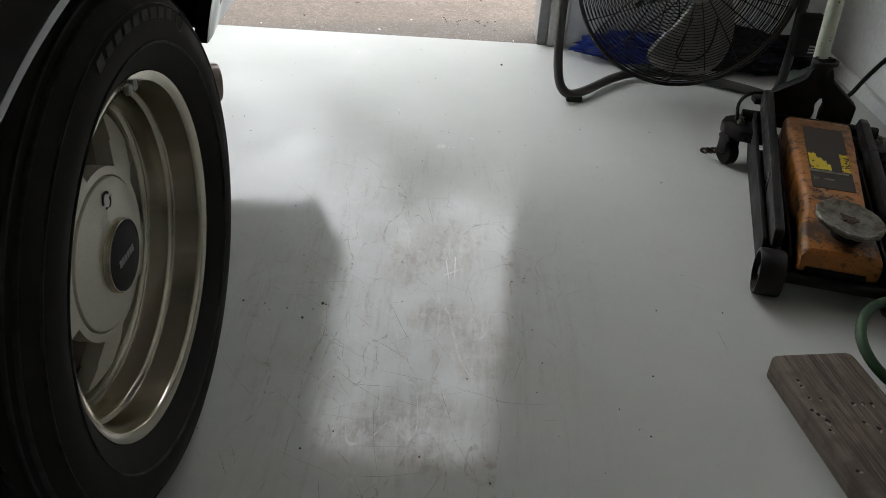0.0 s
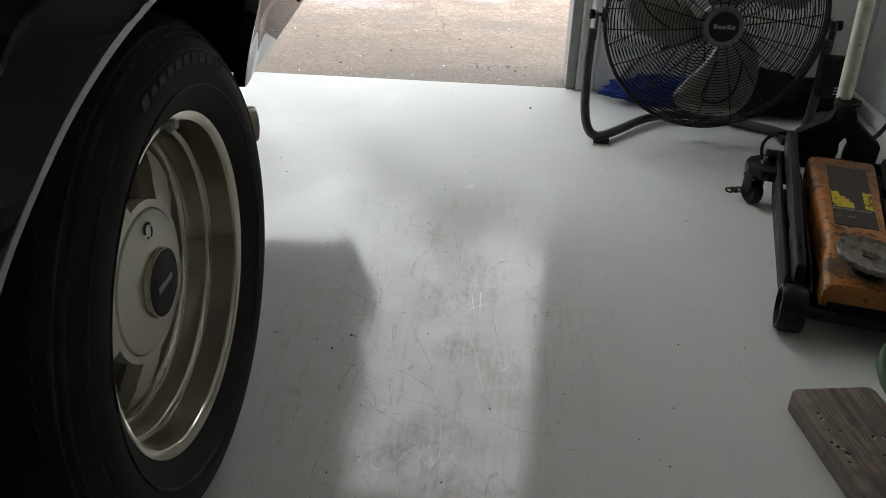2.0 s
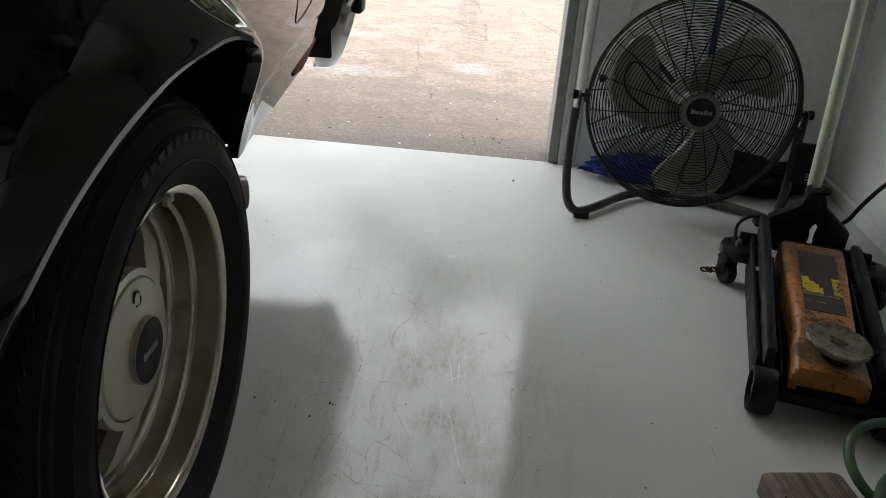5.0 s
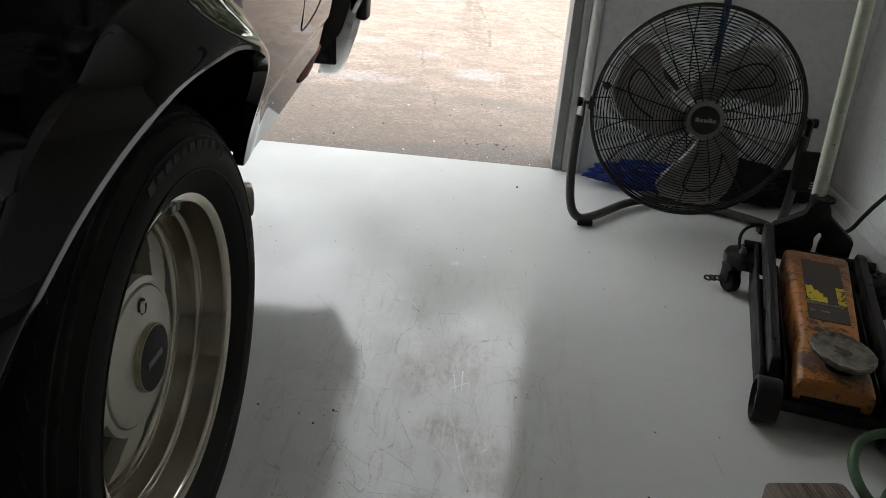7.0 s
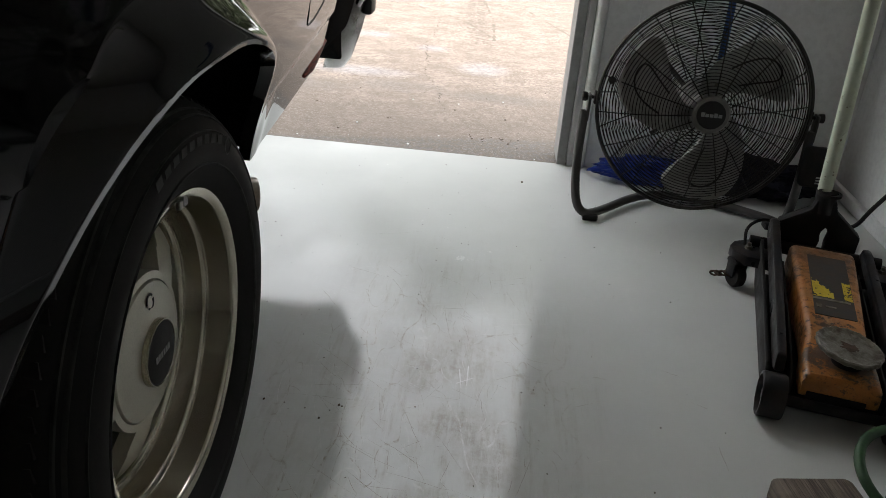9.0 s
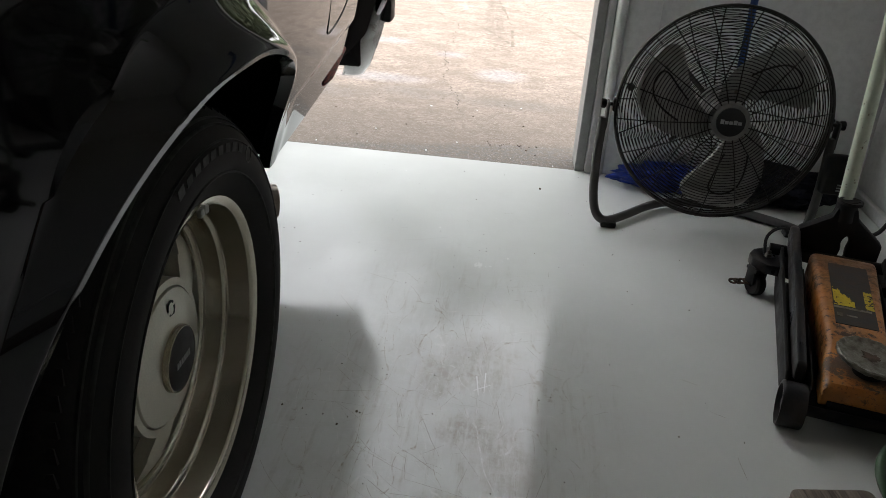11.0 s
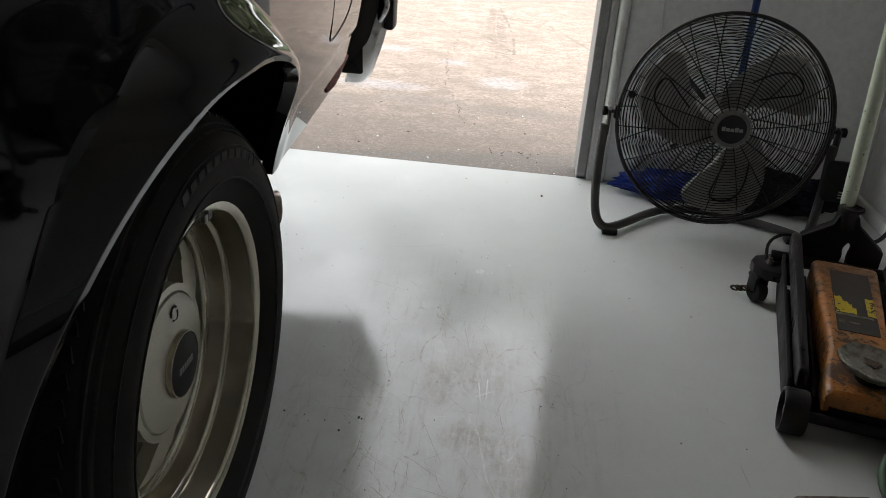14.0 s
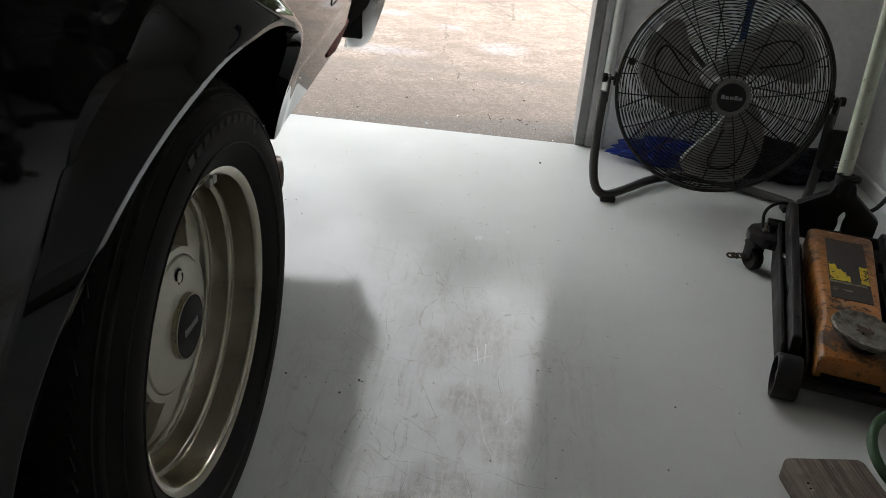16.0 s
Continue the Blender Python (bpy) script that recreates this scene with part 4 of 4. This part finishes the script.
for y, low, top, half in stations:
    r = 0.014
    side = [(half, low), (half, low + 0.02)] + [(half - r + r * math.cos(a), top - r + r * math.sin(a)) for a in (math.pi / 2 * i / 6 for i in range(7))] + [(half * 0.4, top + 0.0006)]
    rings.append([shell.verts.new((x, y, z)) for x, z in side + [(-x, z) for x, z in side[::-1]]])
for a, b in zip(rings, rings[1:]):
    for k in range(len(a)):
        shell.faces.new((a[k], b[k], b[(k + 1) % len(a)], a[(k + 1) % len(a)]))
shell.faces.new(rings[0])
shell.faces.new(rings[-1][::-1])
body = part("body", shell, JACK_ORANGE, jack, "orange painted steel body with worn greasy edges")
part("front_slot", box((-0.056, -0.0385, 0.054), (0.046, -0.033, 0.069), 0.001), JACK_BLACK, body)
for s in (-1, 1):
    part("inner_plate", prism([(-0.02, 0.045), (0.0, 0.04), (0.44, 0.06), (0.44, 0.115), (0.02, 0.085), (-0.02, 0.075)], s * 0.081 - 0.002, s * 0.081 + 0.002, "X", 0.001), JACK_BLACK, jack)
slope = math.degrees(math.atan2(0.148 - 0.125, 0.455 - 0.17))
sticker = part("sticker", box((-0.043, -0.02, 0.0), (0.037, 0.235, 0.0012)), STICKER, body, "peeling black and yellow warning sticker", smooth=False)
sticker.matrix_basis = pose(0.005, 0.19, 0.1288, slope)
random.seed(4)
cells = bmesh.new()
for i in range(42):
    for j in range(40):
        x, y = -0.0415 + 0.00185 * i, 0.052 + 0.00185 * j
        left = x < -0.002
        edge = 0.0 if left else 0.1
        edge += 1.2 * max(0, y - (0.112 - 1.0 * (x + 0.0415) if left else 0.118)) / 0.03 + (0 if left or x > 0.018 else 1)
        if noise.fractal(Vector((x * 75, y * 75, 3.0)), 0.8, 2.0, 4) * 0.8 > edge - 0.28:
            cells.faces.new([cells.verts.new((x + u * 0.00187, y + v * 0.00187, 0.0016)) for u, v in ((0, 0), (1, 0), (1, 1), (0, 1))])
part("yellow_print", cells, YELLOW, sticker, smooth=False)
part("silver_print", joined(box((-0.043, 0.040, 0.0012), (0.03, 0.048, 0.0018)), box((-0.038, 0.008, 0.0012), (-0.028, 0.022, 0.0018)), box((-0.02, 0.012, 0.0012), (0.0, 0.018, 0.0018))), SADDLE, sticker, smooth=False)
dish = lathe([(0.0, 0.001), (0.015, 0.0012), (0.03, 0.002), (0.042, 0.0026), (0.050, 0.003), (0.054, 0.0058), (0.0575, 0.0064), (0.0600, 0.0045), (0.0602, 0.000), (0.0575, -0.004), (0.045, -0.009), (0.03, -0.014), (0.0, -0.014)], 120, "Z")
for v in dish.verts:
    if math.hypot(v.co.x, v.co.y) > 0.045:
        v.co *= 1 + 0.045 * noise.fractal(v.co * 90, 0.8, 2.0, 3)
        v.co.z += 0.0016 * noise.noise(v.co * 140)
saddle = part("saddle", moved(dish, pose(0, 0, 0, 4, 6)), SADDLE, jack, "round worn steel lifting saddle")
spot = []
for i in range(48):
    a = math.tau * i / 48
    r = 1 + 0.9 * noise.fractal(Vector((1.6 * math.cos(a), 1.6 * math.sin(a), 5.0)), 0.7, 2.2, 4)
    spot.append((0.019 * r * math.cos(a), 0.0105 * r * math.sin(a)))
part("rust_spot", moved(prism(spot, 0.0016, 0.0021, "Z"), pose(0, 0, 0, 4, 6)), RUST, saddle)
saddle.matrix_basis = pose(0.004, 0.022, 0.142)
part("saddle_post", lathe([(0.0, 0.10), (0.028, 0.10), (0.026, 0.135), (0.0, 0.135)], 32, "Z"), JACK_BLACK, jack).matrix_basis = pose(0.010, 0.030, 0)
yoke = part("handle_socket", joined(prism([(-0.094, 0.09), (-0.094, 0.165), (-0.03, 0.208), (-0.022, 0.235), (0.022, 0.235), (0.03, 0.208), (0.094, 0.155), (0.092, 0.09), (0.022, 0.09), (0.02, 0.13), (0.024, 0.15), (0.014, 0.168), (0.004, 0.15), (0.008, 0.13), (0.0, 0.09)], 0.0, 0.035, "Y", 0.006),
                                    tube([(0, 0.018, 0.20), (-0.004, 0.018, 0.252)], 0.024, 20), lathe([(0.022, 0.249), (0.027, 0.249), (0.027, 0.256), (0.019, 0.256)], 24, "Z")), JACK_BLACK, jack, "black cast handle socket")
yoke.matrix_basis = pose(-0.002, 0.563, 0.0)
pole_base = Vector((0.825, 1.832, 0.235))
inv = pose(0.70, 1.25, 0, 0, 0, -13).inverted()
part("handle", tube([inv @ pole_base, inv @ (pole_base + Vector((-0.016, 0, 0.44))), inv @ (pole_base + Vector((-0.034, 0, 0.95)))], 0.0168, 24), POLE, jack, "pale green enamelled steel handle with chipped paint")
part("chain", joined(*[moved(tube([(0.009 * math.cos(a), 0.006 * math.sin(a), 0) for a in (math.tau * i / 14 for i in range(14))], 0.0028, 6, closed=True), pose(-0.188 - 0.010 * k, 0.50 + 0.004 * k, 0.03 - 0.004 * k, 90 * (k % 2) + 20, 20, 10)) for k in range(4)]), RUST, jack, "short rusty chain")
part("hose", tube([(-0.16, 0.54, 0.094), (-0.165, 0.57, 0.135), (-0.12, 0.60, 0.155), (-0.06, 0.60, 0.13)], 0.004, 8, smooth=3), JACK_BLACK, jack)


# ---- things on the floor and at the wall ----
def rounded(w, length, r, seg=5):
    """A plank's outline with rounded far corners."""
    pts = [(0, -length)] + [(r - r * math.cos(a), -r + r * math.sin(a)) for a in (math.pi / 2 * i / seg for i in range(seg + 1))]
    pts += [(w - r + r * math.sin(a), -r + r * math.cos(a)) for a in (math.pi / 2 * i / seg for i in range(seg + 1))] + [(w, -length)]
    return pts


bm = prism(rounded(0.138, 0.75, 0.013), 0, 0.038, "Z", 0.004)
board = tagged(part("wood_board", bm, WOOD), "weathered grey-brown wooden plank lying on the floor", "plank")
board.matrix_world = pose(0.516, 1.008, 0, 0, 0, 9)
random.seed(7)
HOLES = [(0.017, -0.060), (0.016, -0.073), (0.015, -0.098), (0.006, -0.123), (0.011, -0.132), (0.018, -0.146), (0.031, -0.101), (0.012, -0.163), (0.090, -0.115), (0.075, -0.114),
         (0.103, -0.116), (0.070, -0.152), (0.085, -0.165), (0.010, -0.238), (0.026, -0.31), (0.098, -0.29), (0.02, -0.37), (0.06, -0.42)]
hole_mesh = chip_mesh = None
for k, (u, v) in enumerate(HOLES):
    if hole_mesh is None:
        hole = part("nail_hole", lathe([(0.0, 0.0), (0.0030, 0.0), (0.0025, 0.0004), (0.0, 0.0004)], 9, "Z"), JACK_BLACK, board)
        chip = part("splinter", prism([(-0.0035, -0.001), (-0.001, -0.0022), (0.003, -0.0012), (0.0042, 0.0006), (0.0008, 0.0016), (-0.0025, 0.0012)], 0, 0.0012, "Z"), BARE_WOOD, board, "pale torn splinter")
        hole_mesh, chip_mesh = hole.data, chip.data
    else:
        hole, chip = new("nail_hole", hole_mesh), new("splinter", chip_mesh)
        hole.parent = chip.parent = board
    size = random.uniform(0.6, 1.25)
    hole.matrix_basis = pose(u, v, 0.038) @ Matrix.Diagonal((size, size * 1.2, 1, 1))
    chip.matrix_basis = pose(u + random.uniform(-0.003, 0.005), v - random.uniform(0.003, 0.007), 0.0379, 0, 0, random.uniform(0, 360)) @ Matrix.Diagonal((size, size, 1, 1))

loops = []
for k in range(56):
    a = math.tau * k / 26 + 0.4
    turn_in = ease((k - 20) / 16)
    r = 0.105 - 0.045 * turn_in
    loops.append((0.772 - 0.027 * turn_in + r * math.cos(a), 1.03 - 0.085 * turn_in + 0.95 * r * math.sin(a), 0.014 + 0.030 * (1 + math.sin(a - 0.2)) * (1 - 0.5 * turn_in) + 0.004 * k / 26))
hose = part("garden_hose", tube(loops, 0.0088, 10, smooth=1), GREEN)
tagged(hose, "coiled green rubber hose on the floor", "hose")

cable = part("power_cable", tube([(1.04, 2.26, 0.006), (1.07, 2.22, 0.006), (1.09, 2.18, 0.03), (1.10, 2.15, 0.095), (1.115, 2.07, 0.205), (1.13, 1.9, 0.34), (1.16, 1.6, 0.5)], 0.006, 10, smooth=3), BLACK_PLASTIC)
tagged(cable, "black power cable rising along the wall", "cable")


def crumpled(name, centre, size, material, seed, label, category, amount=0.35):
    bm = bmesh.new()
    bmesh.ops.create_icosphere(bm, subdivisions=5, radius=1)
    for v in bm.verts:
        p = v.co.copy()
        n = noise.fractal(p * 2.2 + Vector((seed, 0, 0)), 0.9, 2.1, 5) * amount + 0.25 * amount * abs(noise.noise(p * 9 + Vector((0, seed, 0))))
        p = p * (1 + n)
        v.co = Vector((p.x * size[0], p.y * size[1], max(-0.92, p.z) * size[2]))
    low = min(v.co.z for v in bm.verts)
    ob = part(name, bm, material)
    ob.matrix_world = pose(centre[0], centre[1], -low)
    return tagged(ob, label, category)


crumpled("tarp", (0.56, 2.465), (0.19, 0.055, 0.042), BLUE, 3, "crumpled shiny blue plastic tarp on the floor", "tarp")
crumpled("cloth_bag", (0.88, 2.45), (0.19, 0.085, 0.06), DARK_CLOTH, 9, "dark cloth bag lying against the wall", "bag")
pole = part("blue_pole", tube([(0.700, 2.50, 0.0), (0.694, 2.553, 1.25)], 0.011, 14), BLUE_POLE)
tagged(pole, "slim blue pole leaning against the wall", "pole")

track = part("door_track", tube([(DOOR_R + 0.070, SILL_Y - 0.02, 0.0), (DOOR_R + 0.070, SILL_Y - 0.02, 2.2)], 0.0165, 20), PIPE_WHITE)
tagged(track, "white painted vertical tube beside the door opening", "pipe")
bolt = part("wall_bolt", lathe([(0.0, 0.0), (0.012, 0.0), (0.012, -0.008), (0.008, -0.014), (0.0, -0.015)], 14, "Y"), JACK_GREY)
bolt.matrix_world = pose(0.385, SILL_Y - 0.0145, 0.30)
tagged(bolt, "round dark bolt head on the wall", "bolt")

# litter: small dark specks on the floor and crumbs on the driveway
random.seed(11)


def specks(name, spots, z, material, label):
    pieces = []
    for x, y, w in spots:
        k = random.randint(5, 7)
        outline = [(x + w * random.uniform(0.5, 1) * math.cos(a), y + w * random.uniform(0.5, 1.4) * math.sin(a)) for a in (math.tau * i / k for i in range(k))]
        pieces.append(prism(outline, z, z + w * 0.5, "Z"))
    return tagged(part(name, joined(*pieces), material, smooth=False), label, "litter", kind="stuff")


random.seed(21)
for name, count, colour, label in (("dark_scratch", 210, SCRATCH, "fine dark scratches in the floor paint"), ("pale_scratch", 130, SCUFF, "fine pale scuff lines in the floor paint")):
    pieces = []
    for _ in range(count):
        x, y = (random.gauss(-0.03, 0.11), random.gauss(1.15, 0.36)) if colour is SCRATCH else (random.gauss(-0.12, 0.16), random.gauss(1.4, 0.32))
        if not (-0.75 < x < 0.75 and 0.45 < y < 2.4):
            continue
        size = min(0.26, random.expovariate(1 / 0.045) + 0.008)
        a, bend, w = random.gauss(2.3, 0.8) if colour is SCRATCH else random.gauss(2.85, 0.45), random.gauss(0, 0.35), random.uniform(0.00012, 0.00034)
        bm = bmesh.new()
        last = None
        for i in range(9):
            u = i / 8
            half = w * math.sin(math.pi * (0.08 + 0.84 * u))
            nx, ny = -math.sin(a), math.cos(a)
            pair = [bm.verts.new((x + nx * h, y + ny * h, 0.0003)) for h in (-half, half)]
            if last:
                bm.faces.new((last[0], pair[0], pair[1], last[1]))
            last = pair
            x, y, a = x + math.cos(a) * size / 8, y + math.sin(a) * size / 8, a + bend / 8 + random.gauss(0, 0.06)
        pieces.append(bm)
    if colour is SCRATCH:
        for xa, ya, xb, yb in ((-0.161, 0.953, -0.076, 0.885), (-0.095, 0.958, 0.01, 0.935), (0.01, 0.935, 0.11, 0.902), (-0.119, 1.039, -0.038, 0.979), (0.022, 0.839, 0.053, 0.765), (0.002, 0.931, 0.025, 0.843), (-0.101, 1.154, -0.045, 1.021),
                               (-0.102, 1.015, -0.095, 0.955), (0.069, 1.25, 0.129, 1.287), (0.02, 0.786, 0.046, 0.764), (-0.008, 1.481, 0.025, 1.335), (0.095, 1.409, 0.131, 1.348), (0.042, 1.208, 0.056, 1.116), (-0.111, 1.539, -0.057, 1.453),
                               (-0.327, 1.537, -0.267, 1.45), (-0.289, 1.663, -0.198, 1.627), (0.262, 1.30, 0.287, 1.295), (0.405, 1.35, 0.437, 1.335), (0.446, 1.25, 0.474, 1.233), (0.175, 1.06, 0.192, 1.037), (0.468, 1.12, 0.474, 1.06)):
            d = Vector((yb - ya, xa - xb, 0)).normalized()
            bm, last = bmesh.new(), None
            for i in range(7):
                u = i / 6
                half = 0.0004 * math.sin(math.pi * (0.1 + 0.8 * u)) * random.uniform(0.5, 1.2)
                c = Vector((xa + (xb - xa) * u, ya + (yb - ya) * u, 0.0004)) + d * random.gauss(0, 0.0008)
                pair = [bm.verts.new(c - d * half), bm.verts.new(c + d * half)]
                if last:
                    bm.faces.new((last[0], pair[0], pair[1], last[1]))
                last = pair
            pieces.append(bm)
    else:
        # a scraped mark where something heavy was set down
        for xa, ya, xb, yb in ((0.001, 1.277, 0.008, 1.213), (0.018, 1.291, 0.018, 1.222), (-0.002, 1.227, 0.029, 1.251)):
            d = Vector((yb - ya, xa - xb, 0)).normalized() * 0.0014
            bm = bmesh.new()
            bm.faces.new([bm.verts.new(Vector((x, y, 0.0005)) + d * q) for x, y, q in ((xa, ya, -1), (xb, yb, -0.7), (xb, yb, 0.7), (xa, ya, 1))])
            pieces.append(bm)
    tagged(part(name, joined(*pieces), colour, smooth=False), label, "scratch", kind="stuff")

spots = [(-0.233, 1.078, 0.0026), (-0.341, 1.114, 0.0024), (-0.206, 1.12, 0.003), (-0.2, 1.118, 0.0022), (0.13, 2.355, 0.005)]
spots += [(random.uniform(-0.6, 0.5), random.uniform(0.7, 2.5), random.uniform(0.0008, 0.002)) for _ in range(110)]
specks("floor_litter", spots, 0.0, LEAF, "tiny dark crumbs scattered on the floor")
spots = [(random.uniform(-1.6, 0.3), 2.6 + abs(random.gauss(0, 0.6)), random.uniform(0.002, 0.005)) for _ in range(28)]
spots += [(random.gauss(0.02, 0.05), 2.80 + random.gauss(0, 0.015), random.uniform(0.002, 0.005)) for _ in range(14)]
specks("drive_litter", spots, -0.012, LEAF, "dry leaf crumbs on the driveway")
spots = [(random.uniform(-1.2, 0.25), 2.62 + abs(random.gauss(0, 0.5)), random.uniform(0.002, 0.006)) for _ in range(14)]
specks("drive_chips", spots, -0.012, SCUFF, "pale chips of stone on the driveway")
crack_pts = [(-0.37, 5.2), (-0.36, 4.985), (-0.357, 4.604), (-0.382, 4.439), (-0.341, 4.113), (-0.309, 3.715), (-0.261, 3.579), (-0.224, 3.425), (-0.207, 3.256), (-0.166, 3.128)]
shards = []
for (xa, ya), (xb, yb) in zip(crack_pts, crack_pts[1:]):
    steps = max(3, int(abs(yb - ya) / 0.024))
    for i in range(steps):
        u = i / steps
        if random.random() < 0.12:
            continue
        x, y, w = xa + (xb - xa) * u + random.gauss(0, 0.005), ya + (yb - ya) * u, random.choice((0.001, 0.0016, 0.0024, 0.0038))
        bm = bmesh.new()
        dx = (xb - xa) / steps * 0.6 + random.gauss(0, 0.008)
        bm.faces.new([bm.verts.new(p) for p in ((x - w, y, -0.0112), (x + dx - w * 0.4, y - 0.026, -0.0112), (x + dx + w * 0.4, y - 0.026, -0.0112), (x + w, y, -0.0112))])
        shards.append(bm)
tagged(part("drive_crack", joined(*shards), CRACK, smooth=False), "thin broken crack running across the driveway", "crack", kind="stuff")
marks = []
for pts, wide in ((((-0.323, 5.344), (-0.172, 5.083), (-0.031, 4.723)), 0.010), (((-0.107, 6.039), (0.178, 5.843), (0.441, 4.993)), 0.012), (((-0.77, 5.702), (-0.687, 5.632), (-0.562, 5.647), (-0.5, 5.5)), 0.012), (((-0.16, 6.4), (-0.075, 5.7), (-0.025, 5.1), (-0.012, 4.62)), 0.014)):
    for (xa, ya), (xb, yb) in zip(pts, pts[1:]):
        for i in range(10):
            if random.random() < 0.2:
                continue
            bm = bmesh.new()
            w = wide * random.uniform(0.4, 1.0)
            u, v = i / 10, (i + 1) / 10
            bm.faces.new([bm.verts.new((xa + (xb - xa) * q + h * 0.9, ya + (yb - ya) * q + h, -0.0108)) for q, h in ((u, -w), (v, -w), (v, w), (u, w))])
            marks.append(bm)
for k in range(64):
    u = k / 63
    y = 6.35 - 1.85 * u
    mid_x = -0.175 + 0.10 * u * u
    for side, skew in ((-1, 0.03), (1, -0.03)):
        if random.random() < 0.12 + 0.3 * abs(u - 0.7):
            continue
        x0, x1 = mid_x + side * 0.006, mid_x + side * random.uniform(0.05, 0.07)
        w = random.uniform(0.005, 0.009)
        bm = bmesh.new()
        bm.faces.new([bm.verts.new(p) for p in ((x0, y - w, -0.0114), (x1, y - w + skew, -0.0114), (x1, y + w + skew, -0.0114), (x0, y + w, -0.0114))])
        marks.append(bm)
tagged(part("tyre_mark", joined(*marks), TYRE_MARK, smooth=False), "faint curved tyre tread mark on the driveway", "tyre mark", kind="stuff")
